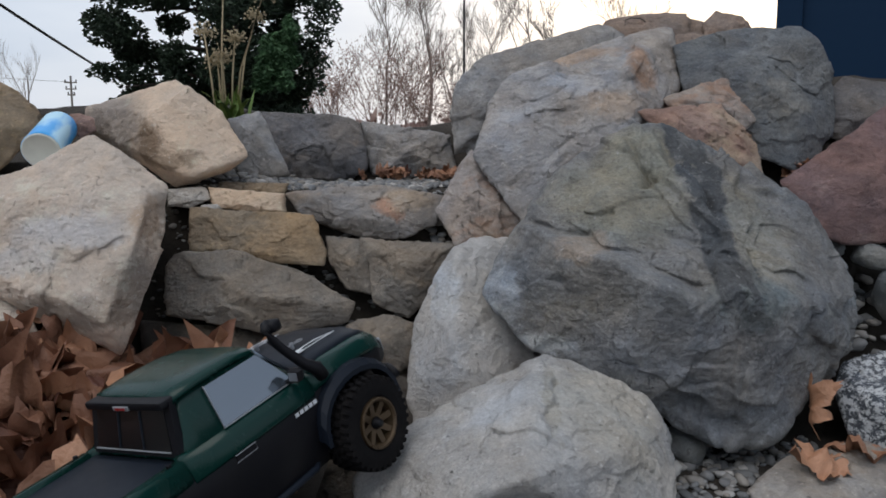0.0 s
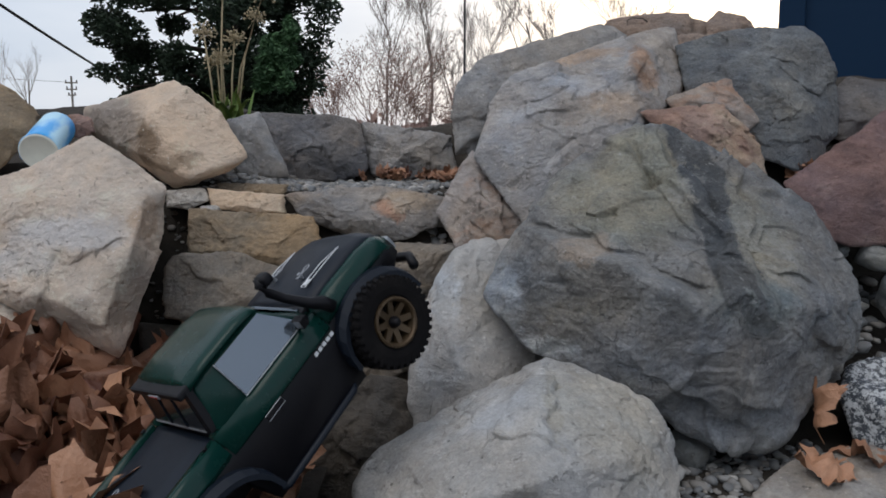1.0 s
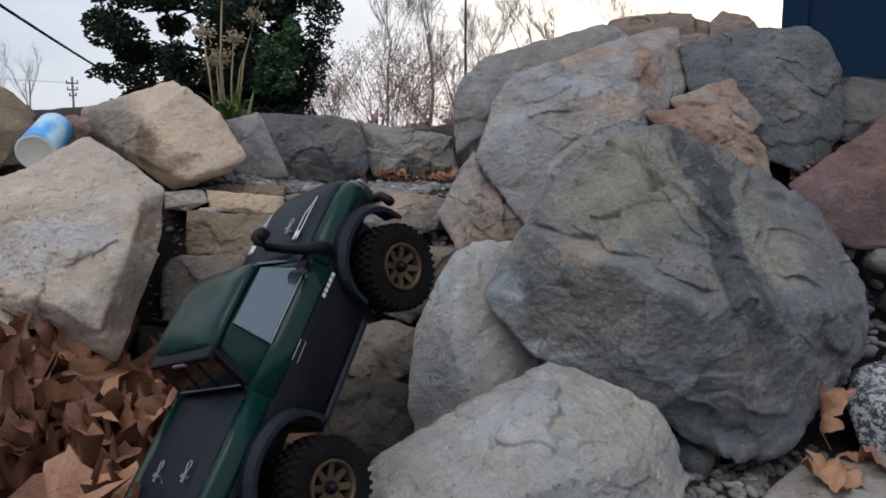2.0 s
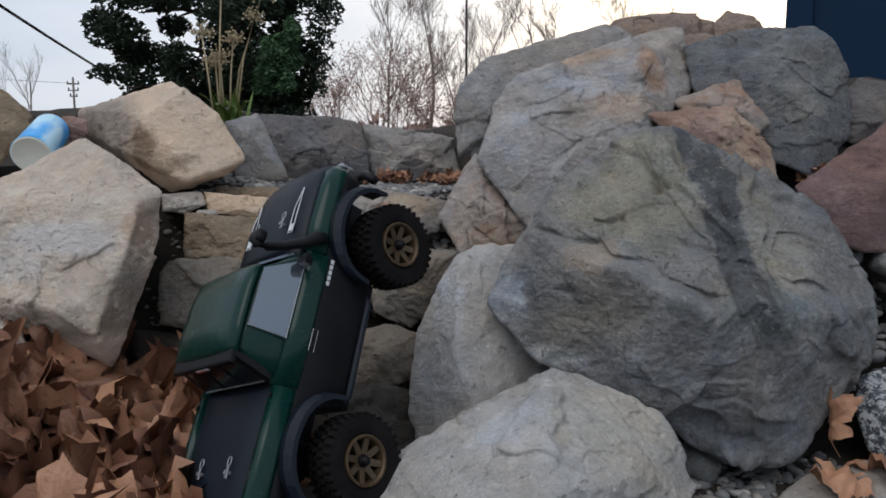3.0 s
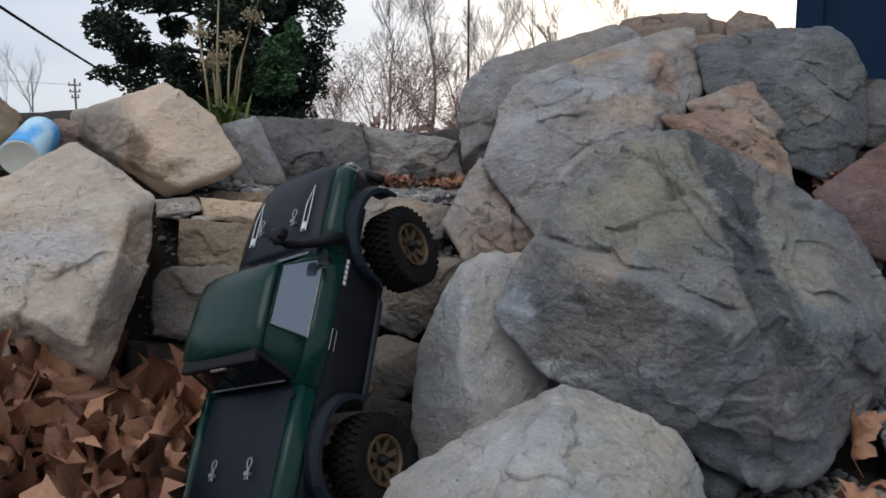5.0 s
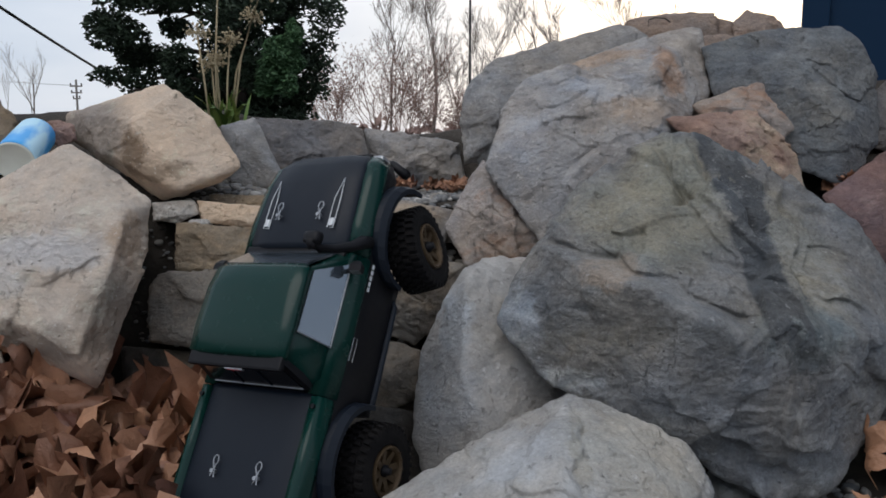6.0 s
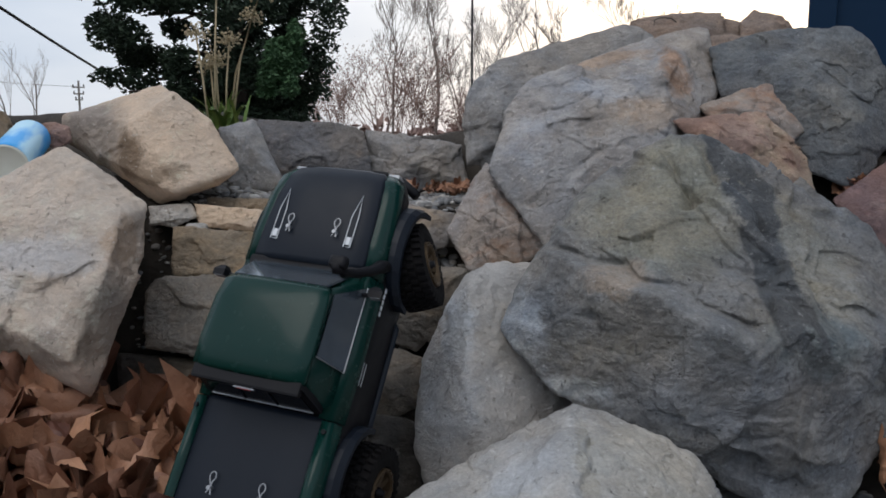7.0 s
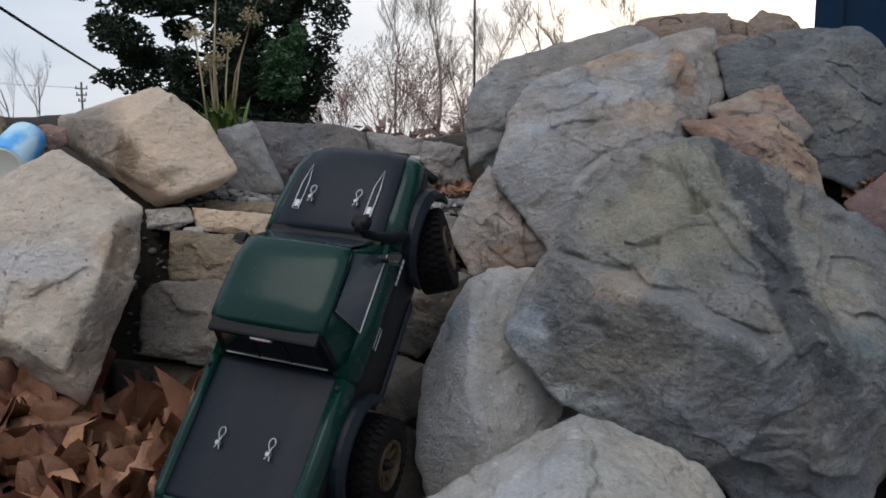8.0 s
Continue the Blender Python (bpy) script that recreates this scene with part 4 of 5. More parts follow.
    part("cab", loft([house(-0.092, 0.088, 0.074, 0.112), house(-0.080, 0.0885, 0.074, 0.132), house(-0.068, 0.0885, 0.0735, 0.158), house(-0.05, 0.0885, 0.0735, 0.159), house(0.036, 0.0885, 0.0725, 0.158), house(0.052, 0.0885, 0.078, 0.136), house(0.078, 0.0885, 0.084, 0.109)]), green, truck, "dark green cab", True)
    def roof(y, x, z):
        return mirrored([(x * 0.35, y, z + 0.001), (x * 0.75, y, z), (x - 0.003, y, z - 0.003), (x, y, z - 0.008), (x - 0.006, y, z - 0.011)])
    part("roof", loft([roof(-0.075, 0.071, 0.160), roof(-0.070, 0.0755, 0.165), roof(-0.04, 0.076, 0.1675), roof(0.01, 0.075, 0.1675), roof(0.035, 0.072, 0.164), roof(0.042, 0.068, 0.159)]), green, truck, "glossy dark green roof with dust", True)
    part("windscreen", panel([(-0.071, 0.079, 0.112), (0.071, 0.079, 0.112), (0.063, 0.044, 0.156), (-0.063, 0.044, 0.156)][::-1], 0.003), pane_glass, truck, "glossy windscreen")
    part("cowl", block(-0.08, 0.08, 0.070, 0.086, 0.106, 0.113, 0.003), black, truck)
    # the back of the cab: frame, pane, two bars, lamp
    part("rear_frame", loft([mirrored([(0.072, -0.0785, 0.158), (0.079, -0.094, 0.104)]), mirrored([(0.070, -0.070, 0.158), (0.078, -0.084, 0.104)])]), black, truck, "black rear cab frame")
    part("rear_window", panel([(-0.062, -0.0815, 0.150), (-0.068, -0.0935, 0.110), (0.068, -0.0935, 0.110), (0.062, -0.0815, 0.150)], 0.002), dark_glass, truck, "dark sliding rear window")
    for x in (-0.02, 0.02):
        part("window_bar", tube([(x, -0.0825, 0.149), (x * 1.1, -0.094, 0.110)], 0.0011, 6), slate, truck)
    part("window_trim", tube([(-0.069, -0.0945, 0.1095), (0.069, -0.0945, 0.1095)], 0.001, 6), chrome, truck, "bright window trim")
    part("roof_lip", block(-0.071, 0.071, -0.088, -0.068, 0.152, 0.161, 0.003), black, truck)
    lamp = part("brake_lamp", block(-0.014, 0.014, -0.0898, -0.087, 0.1525, 0.1575, 0.001), chrome, truck, "third brake lamp")
    part("lens", block(-0.009, 0.009, -0.0906, -0.0892, 0.1535, 0.1565, 0.0004), red_lamp, lamp, "red lens")
    # bonnet
    def bonnet(y, x, z):
        return mirrored([(x * 0.3, y, z + 0.0035), (x * 0.62, y, z + 0.003), (x * 0.74, y, z), (x - 0.004, y, z - 0.002), (x, y, z - 0.008), (x - 0.004, y, z - 0.02)])
    part("bonnet", loft([bonnet(0.083, 0.078, 0.112), bonnet(0.09, 0.0795, 0.1145), bonnet(0.13, 0.078, 0.1155), bonnet(0.175, 0.075, 0.1135), bonnet(0.205, 0.071, 0.108), bonnet(0.222, 0.066, 0.098), bonnet(0.23, 0.06, 0.086)]), slate, truck, "matt slate-black bonnet", True)
    part("grille", block(-0.062, 0.062, 0.222, 0.2335, 0.05, 0.086, 0.004), black, truck)
    for s in (1, -1):
        part("headlight", block(s * 0.066 - 0.012, s * 0.066 + 0.012, 0.2215, 0.232, 0.062, 0.083, 0.004), chrome, truck, "clear headlight")
        x = s * 0.052
        decal = tube([(x + 0.0045, 0.108, 0.119), (x + 0.0045, 0.150, 0.1187), (x + 0.001 * s, 0.180, 0.1163), (x - 0.0045, 0.150, 0.119), (x - 0.0045, 0.108, 0.1193), (x + 0.0045, 0.108, 0.119)], 0.0007, 4)
        part("bonnet_decal", decal, white_ink, truck, "white outline of a bonnet stripe")
        part("decal_bar", block(x - 0.003, x + 0.003, 0.111, 0.121, 0.1175, 0.1198, 0), white_ink, truck, "white bar of unreadable lettering")
        part("body_clip", clip_mesh(s * 0.033, 0.126, 0.118), chrome, truck, "bent-wire body clip")
        part("body_clip", clip_mesh(s * 0.033, -0.198, 0.1), chrome, truck, "bent-wire body clip")
    part("bed_cover", loft([mirrored([(0.04, y, 0.1015), (0.076, y, 0.101), (0.08, y, 0.099), (0.08, y, 0.09)]) for y in (-0.268, -0.262, -0.104, -0.096)]), slate, truck, "matt slate bed cover", True)
    part("tailgate", block(-0.088, 0.088, -0.277, -0.267, 0.045, 0.103, 0.003), green, truck, "green tailgate")
    for s in (1, -1):
        part("rail_bolt", tube([(s * 0.087, -0.112, 0.105), (s * 0.087, -0.112, 0.1085)], 0.003, 8), black, truck)
        part("tail_lamp", block(s * 0.083 - 0.006, s * 0.083 + 0.006, -0.2795, -0.272, 0.06, 0.09, 0.002), red_lamp, truck, "red tail lamp")
    # snorkel up the windscreen pillar
    part("snorkel", tube([(0.099, 0.098, 0.094), (0.099, 0.092, 0.108), (0.094, 0.082, 0.118), (0.086, 0.068, 0.142), (0.080, 0.060, 0.160), (0.078, 0.060, 0.170), (0.078, 0.068, 0.176)], [0.008, 0.0085, 0.0068, 0.0055, 0.0055, 0.0075, 0.0085], 10), black, truck, "black raised air intake", True)
    part("snorkel_head", block(0.067, 0.089, 0.060, 0.076, 0.166, 0.180, 0.005), black, truck, "", True)
    # running gear
    part("chassis", loft([mirrored([(0.03, y, 0.045), (0.045, y, 0.042), (0.045, y, 0.012), (0.03, y, 0.006)]) for y in (-0.22, -0.2, 0.18, 0.2)]), black, truck, "black chassis")
    for y in (0.133, -0.158):
        axle = part("axle", tube([(-0.085, y, -0.012), (0.085, y, -0.012)], 0.008, 10), black, truck, "black axle", True)
        part("differential", lathe([(-0.012, 0.004), (-0.012, 0.014), (-0.004, 0.019), (0.006, 0.019), (0.014, 0.012), (0.014, 0.004)], 14), black, axle)
        axle.children[0].location = (0.012, y, -0.012)
        for s in (1, -1):
            part("shock", tube([(s * 0.05, y + 0.014, -0.008), (s * 0.045, y + 0.01, 0.02), (s * 0.045, y + 0.01, 0.055)], [0.003, 0.0065, 0.0065], 8), slate, truck)
    part("bumper", tube([(-0.085, 0.228, 0.03), (-0.06, 0.246, 0.03), (0.06, 0.246, 0.03), (0.085, 0.228, 0.03)], 0.007, 8), black, truck, "black tubular front bumper", True)
    part("bumper", tube([(-0.085, -0.28, 0.042), (0.085, -0.28, 0.042)], 0.007, 8), black, truck, "black rear bumper", True)
    wheels = [build_wheel(truck, s > 0) for s in (1, -1, 1, -1)]
    return truck, wheels


truck, wheels = build_truck()


# ---- more materials ----
def leafy(name, a, b, rough=0.7, scale=3.0, island=True):
    """Foliage or dead leaves: tone from piece to piece, mottling and a little light passing through."""
    m, n, l, bs = mat(name, rough)
    co = n.new("ShaderNodeTexCoord").outputs["Object"]
    g, o = n.new("ShaderNodeNewGeometry"), n.new("ShaderNodeObjectInfo")
    tone = g.outputs["Random Per Island"] if island else o.outputs["Random"]
    c = mix(n, l, tone, a, b)
    c = mix(n, l, 0.6, c, mix(n, l, ramp(n, l, spot(n, l, co, "noise", scale, 6, 0.7), 0.3, 0.7), (0.45, 0.42, 0.4), (1, 1, 1)), "MULTIPLY")
    l.new(c, bs.inputs["Base Color"])
    bump(n, l, bs, spot(n, l, co, "noise", scale * 5, 4), 0.35, 0.01)
    return m


dead_leaf = leafy("dead_leaf", (0.15, 0.062, 0.042), (0.50, 0.26, 0.15), 0.5, 34, False)
needles = leafy("needles", (0.012, 0.028, 0.014), (0.03, 0.055, 0.024), 0.75, 3)
fresh_needles = leafy("fresh_needles", (0.03, 0.085, 0.03), (0.06, 0.14, 0.05), 0.7, 3)
blade_green = leafy("green_blades", (0.09, 0.17, 0.03), (0.20, 0.27, 0.06), 0.6, 8)
straw = leafy("straw", (0.42, 0.34, 0.20), (0.50, 0.42, 0.28), 0.8, 30)
# both twig tones are lifted, with far haze put into the colour
twig = leafy("twigs", (0.17, 0.14, 0.12), (0.26, 0.21, 0.18), 0.9, 6)
red_twig = leafy("reddish_twigs", (0.27, 0.175, 0.15), (0.38, 0.26, 0.22), 0.9, 6)
bark = leafy("bark", (0.05, 0.038, 0.03), (0.06, 0.045, 0.035), 0.95, 14)
pebble_mix, n_, l_, b_ = mat("pebbles", 0.75)
g_ = n_.new("ShaderNodeNewGeometry").outputs["Random Per Island"]
r_ = n_.new("ShaderNodeValToRGB")
for p_, c_ in ((0.0, (0.09, 0.095, 0.10)), (0.3, (0.20, 0.20, 0.20)), (0.55, (0.30, 0.27, 0.235)), (0.8, (0.17, 0.18, 0.19)), (1.0, (0.46, 0.44, 0.41))):
    e_ = r_.color_ramp.elements.new(p_) if 0 < p_ < 1 else r_.color_ramp.elements[-1 if p_ else 0]
    e_.color = (*c_, 1)
l_.new(g_, r_.inputs[0])
co_ = n_.new("ShaderNodeTexCoord").outputs["Object"]
l_.new(mix(n_, l_, 0.5, r_.outputs[0], mix(n_, l_, spot(n_, l_, co_, "noise", 120, 5), (0.5, 0.5, 0.5), (1, 1, 1)), "MULTIPLY"), b_.inputs["Base Color"])
bump(n_, l_, b_, spot(n_, l_, co_, "noise", 200, 5), 0.3, 0.002)
river_stone = stone("river_stone", (0.26, 0.27, 0.27), (0.2, 0.21, 0.21), (0.3, 0.28, 0.25), 0.6, 0.2)
navy = paint("navy_cladding", (0.004, 0.021, 0.052), 0.6, 0.0, 0.0, 0.0, 0.15)
wire_black = paint("black_cable", (0.02, 0.02, 0.022), 0.6, 0.0, 0.1)
# pole wood is lightened: the haze of distance is put into its colour
pole_wood = paint("hazy_pole", (0.20, 0.18, 0.16), 0.9, 0.0, 0.3)
cup_blue, n_, l_, b_ = mat("blue_printed_cup", 0.35)
co_ = n_.new("ShaderNodeTexCoord").outputs["Object"]
l_.new(mix(n_, l_, ramp(n_, l_, spot(n_, l_, co_, "noise", 26, 3, 0.5, (1.0, 1.0, 0.4)), 0.42, 0.6), (0.04, 0.36, 0.80), (0.45, 0.72, 0.88)), b_.inputs["Base Color"])
cup_base = paint("pale_cup_base", (0.62, 0.64, 0.58), 0.55, 0.0, 0.15)


# ---- pebbles and gravel ----
def pebble_field(name, label, spots, seed, detail=2):
    """Loose rounded stones as one mesh. spots: (x0, x1, y0, y1, height or None, count, smallest, largest)."""
    rnd = random.Random(seed)
    v0, f0 = sphere_mesh(detail)
    verts, faces = [], []
    for x0, x1, y0, y1, height, count, small, large in spots:
        for _ in range(count):
            x, y = rnd.uniform(x0, x1), rnd.uniform(y0, y1)
            r = small + (large - small) * rnd.random() ** 2.2
            z = (height(x, y) if height else ground_height(x, y)) + r * 0.25
            m = Euler((rnd.uniform(-0.4, 0.4), rnd.uniform(-0.4, 0.4), rnd.uniform(0, 6.3))).to_matrix()
            m = np.array(m) @ np.diag([r * rnd.uniform(0.9, 1.4), r * rnd.uniform(0.7, 1.0), r * rnd.uniform(0.4, 0.7)])
            k, s = len(verts), rnd.uniform(0, 50)
            lump = 1 + 0.12 * np.sin(v0 @ np.array([2.1, 1.3, 1.7]) * 2 + s)[:, None]
            verts += ((v0 * lump) @ m.T + np.array([x, y, z])).tolist()
            faces += [[a + k for a in f] for f in f0]
    me = bpy.data.meshes.new(name)
    me.from_pydata(verts, [], faces)
    me.materials.append(pebble_mix)
    me.polygons.foreach_set("use_smooth", [True] * len(me.polygons))
    return tagged(new(name, me), label, "gravel", kind="stuff")


pebble_field("gravel", "grey and beige rounded gravel covering the terrace", [(-0.49, 0.095, 1.53, 1.83, None, 2600, 0.004, 0.013)], 5, 1)
pebble_field("gravel", "small mixed pebbles at the foot of the boulders", [(0.30, 0.62, 0.90, 1.14, None, 520, 0.004, 0.013), (0.22, 0.36, 0.96, 1.14, lambda x, y: 0.02, 160, 0.005, 0.016)], 6)
pebble_field("gravel", "dark pebbles packed in the gaps of the stone stack", [(-0.44, 0.09, 1.34, 1.52, None, 300, 0.005, 0.015), (-0.57, -0.44, 1.36, 1.52, None, 120, 0.003, 0.009), (0.73, 1.05, 1.19, 1.39, lambda x, y: 0.06 + 0.85 * (y - 1.19), 130, 0.009, 0.027)], 8)


def cobble(x, y, z, r, seed, label, material=None, squash=0.75, stand=0.0):
    cuts = [(40 * i + 7 * seed, -50 + 25 * ((i * 3 + seed) % 5), 1.0) for i in range(9)] + [(0, 90, squash), (0, -90, squash)]
    me = rock_mesh([(a, b, d * r) for a, b, d in cuts], material or river_stone, seed, 4, 5, 0.2)
    ob = new("cobble", me)
    ob.matrix_world = pose(x, y, z, 0, stand, 0)
    return tagged(ob, label, "stone", "cobbles among the boulders")


for i, (x, y, z, r, tilt) in enumerate(((0.796, 1.284, 0.290, 0.031, 20), (0.855, 1.304, 0.302, 0.028, 0), (0.838, 1.259, 0.221, 0.047, 75), (0.735, 1.304, 0.302, 0.018, 0), (0.900, 1.274, 0.247, 0.037, 30), (0.852, 1.244, 0.146, 0.019, 0), (0.385, 1.040, 0.030, 0.030, 20))):
    cobble(x, y, z, r, 11 + i, "smooth grey river cobble wedged between boulders", stand=tilt)
cobble(-0.438, 1.404, 0.365, 0.018, 31, "small whitish stone in a gap of the stack", pale)
cobble(0.038, 1.454, 0.369, 0.020, 32, "small grey stone beside the terrace edging", lightgrey)
cobble(0.009, 1.444, 0.343, 0.017, 33, "small grey stone beside the terrace edging", lightgrey)


# ---- dead leaves ----
def leaf_mesh(seed, size=0.085, roll=0.0):
    """A dry maple leaf: five toothed lobes, folded along its veins and curled; roll: turns per width into a tube."""
    rnd = random.Random(seed)
    lobes = [(-118, 0.62), (-58, 0.92), (0, 1.05), (58, 0.92), (118, 0.62)]
    rim = []
    for a in range(-165, 166, 6):
        r = 0.42
        for la, lr in lobes:
            d = abs(a - la)
            r = max(r, lr * max(0.0, 1 - d / 46.0) ** 0.55)
        r *= 1 + 0.10 * math.sin(a * 0.42 + seed) * rnd.uniform(0.2, 1)
        rim.append((r * math.sin(radians(a)), r * math.cos(radians(a))))
    rim_curl = rnd.choice((-1.0, 0.5, 1.0))
    bend, twist, cup = rnd.uniform(-1.2, 1.6), rnd.uniform(-1.0, 1.0), rnd.uniform(-0.5, 1.3)
    def place(x, y):
        ang = math.degrees(math.atan2(x, y))
        fold = 0.10 * math.cos(radians(ang * 5.8)) * math.hypot(x, y)
        z = fold + bend * 0.35 * y * abs(y) + cup * 0.4 * x * x + twist * 0.35 * x * y
        z += 0.34 * noise.fractal(Vector((x * 1.9, y * 1.9, seed * 3.7)), 0.8, 2, 3) + 0.20 * noise.noise(Vector((x * 4, y * 4, seed * 1.9)))
        z += rim_curl * 0.15 * math.hypot(x, y) ** 2
        if roll:
            a = x * roll
            x, z = math.sin(a) / roll, z * 0.4 + (1 - math.cos(a)) / roll
        return (x * size * (1 - 0.12 * abs(bend)), y * size, z * size)
    bm = bmesh.new()
    mid = bm.verts.new(place(0, 0))
    rings = []
    for k in (0.2, 0.4, 0.6, 0.8, 1.0):
        rings.append([bm.verts.new(place(x * k, y * k)) for x, y in rim])
    for i in range(len(rim) - 1):
        bm.faces.new((mid, rings[0][i], rings[0][i + 1]))
        for a, b in zip(rings, rings[1:]):
            bm.faces.new((a[i], b[i], b[i + 1], a[i + 1]))
    tube([place(0, -0.02), place(0.02, -0.35), place(0.05, -0.75)], [0.0012, 0.001, 0.0008], 4, bm)
    return mesh_of("leaf", bm, dead_leaf)


leaf_kinds = [leaf_mesh(40 + i) for i in range(9)] + [leaf_mesh(60 + i, 0.085, 1.3 + 0.5 * i) for i in range(4)]


def leaf_pile(label, count, place, seed, low=0.8, high=1.45):
    rnd = random.Random(seed)
    pile = thing("leaf_pile", label, "dead leaves")
    for _ in range(count):
        leaf = new("leaf", rnd.choice(leaf_kinds[:9]))
        leaf.parent = pile
        x, y, z = place(rnd)
        s = rnd.uniform(low, high)
        leaf.matrix_local = pose(x, y, z, rnd.gauss(22, 26), rnd.gauss(0, 26), rnd.uniform(0, 360)) @ Matrix.Diagonal((s, s, s, 1))
    return pile


def drift_height(x, y):
    """The heap of leaves in the corner of the bank."""
    h = 0.15 - 0.09 * smooth(-0.64, -0.50, x) + 0.02 * smooth(-0.5, -0.40, x) - 0.12 * smooth(1.08, 0.80, y)
    return max(0.015, h - 0.10 * smooth(-0.36, -0.22, x))


def drift(rnd):
    x, y = rnd.uniform(-0.85, -0.26), rnd.uniform(0.72, 1.24)
    return x, y, drift_height(x, y) - rnd.random() ** 2 * 0.03


# earth under the leaves
def build_mound():
    bm = bmesh.new()
    nx, ny = 30, 26
    vs = [[bm.verts.new((-1.0 + 0.82 * i / nx, 0.6 + 0.72 * j / ny, max(-0.05, drift_height(-1.0 + 0.82 * i / nx, 0.6 + 0.72 * j / ny) - 0.045))) for i in range(nx + 1)] for j in range(ny + 1)]
    for j in range(ny):
        for i in range(nx):
            bm.faces.new((vs[j][i], vs[j][i + 1], vs[j + 1][i + 1], vs[j + 1][i]))
    tagged(new("soil_mound", mesh_of("soil_mound", bm, soil)), "dark soil under the drift of dry leaves", "soil", kind="stuff")


build_mound()
leaf_pile("drift of dry brown maple leaves heaped against the rocks", 190, drift, 3, 1.0, 1.8)
def caught_leaves():
    pile = thing("leaf_pile", "dry brown leaves caught between boulder and gravel", "dead leaves")
    for k, m, s in ((12, pose(0.572, 1.03, 0.095, 80, 14, 70), 0.8), (5, pose(0.555, 0.935, 0.046, 8, -6, 100), 0.7), (7, pose(0.63, 0.985, 0.052, 10, 4, 150), 0.8)):
        leaf = new("leaf", leaf_kinds[k])
        leaf.parent = pile
        leaf.matrix_local = m @ Matrix.Diagonal((s, s, s, 1))


caught_leaves()
leaf_pile("few rusty leaves lying on the terrace gravel", 26, lambda r: (r.gauss(-0.091, 0.068), r.uniform(1.745, 1.805), r.uniform(0.412, 0.43)), 12, 0.19, 0.32)
leaf_pile("rusty leaves at the foot of the back wall", 10, lambda r: (r.gauss(0.038, 0.03), r.uniform(1.735, 1.795), r.uniform(0.412, 0.43)), 13, 0.19, 0.3)
leaf_pile("few dry leaves stuck behind the red boulder", 6, lambda r: (r.uniform(0.69, 0.74), r.uniform(1.40, 1.44), r.uniform(0.415, 0.465)), 14, 0.26, 0.43)

# ---- the cup ----
cup = thing("paper_cup", "blue and white cup lying on its side", "cup", look((-0.735, 1.384, 0.505), (-0.717, 1.283, 0.466)))
def turned(profile, sides=40):
    bm = lathe(profile, sides)
    bmesh.ops.rotate(bm, cent=(0, 0, 0), matrix=Matrix.Rotation(radians(90), 3, "Y"), verts=bm.verts)
    return bm
part("wall", turned([(-0.0658, 0.0316), (-0.0614, 0.0329), (0.0526, 0.0342), (0.0632, 0.0351), (0.0649, 0.0338), (0.0526, 0.0320), (-0.0526, 0.0307)]), cup_blue, cup, "blue printed side", True)
part("base", turned([(0.0651, 0.0339), (0.0667, 0.0329), (0.0671, 0.0303), (0.0667, 0.0298), (0.0667, 0.0000)]), cup_base, cup, "pale greenish-white base", True)

# ---- dry allium with green tuft ----
def build_plant():
    rnd = random.Random(4)
    p = thing("garden_plant", "dry pale flower stalks over a tuft of green leaves", "plant", pose(-0.531, 1.934, 0.561) @ Matrix.Scale(0.72, 4))
    for i, (dx, top, lean) in enumerate(((-0.075, 0.30, -0.01), (-0.045, 0.43, 0.03), (-0.03, 0.22, 0.0), (-0.005, 0.28, 0.02), (0.02, 0.44, 0.10), (-0.06, 0.20, 0.005), (0.0, 0.36, 0.085))):
        path = [(dx * 0.7, 0.01 * i - 0.03, 0.0), (dx * 0.85 + lean * 0.3, 0.01 * i - 0.03, top * 0.5), (dx + lean, 0.01 * i - 0.03, top)]
        part("stalk", tube(path, [0.0045, 0.0038, 0.003], 6), straw, p, "dry straw-coloured stalk", True)
        bm = bmesh.new()
        for _ in range(60):
            d = Vector((rnd.gauss(0, 1), rnd.gauss(0, 1), rnd.gauss(0.2, 0.5))).normalized()
            e = Vector(path[-1]) + d * rnd.uniform(0.02, 0.048)
            tube([path[-1], e], 0.0007, 3, bm)
            bmesh.ops.create_icosphere(bm, subdivisions=1, radius=rnd.uniform(0.0028, 0.0052), matrix=Matrix.Translation(e))
        part("seed_head", bm, straw, p, "dry cream seed head")
    bm = bmesh.new()
    for i in range(46):
        a, ln = rnd.uniform(0, 6.28), rnd.uniform(0.07, 0.16)
        out = rnd.uniform(0.25, 1.0)
        side = Vector((-math.sin(a), math.cos(a), 0)) * 0.007
        base = Vector((rnd.gauss(-0.01, 0.025), rnd.gauss(0, 0.02), -0.01))
        pts = [base + Vector((math.cos(a) * out, math.sin(a) * out, 0)) * ln * t + Vector((0, 0, ln * (1.15 * t - 0.75 * out * t * t))) for t in (0, 0.35, 0.7, 1.0)]
        prev = None
        for k, q in enumerate(pts):
            w = side * (1.0, 1.0, 0.7, 0.1)[k]
            pair = (bm.verts.new(q - w), bm.verts.new(q + Vector((0, 0, 0.002))), bm.verts.new(q + w))
            if prev:
                bm.faces.new((prev[0], prev[1], pair[1], pair[0]))
                bm.faces.new((prev[1], prev[2], pair[2], pair[1]))
            prev = pair
    part("leaf_tuft", bm, blade_green, p, "fresh green strap leaves", True)


build_plant()

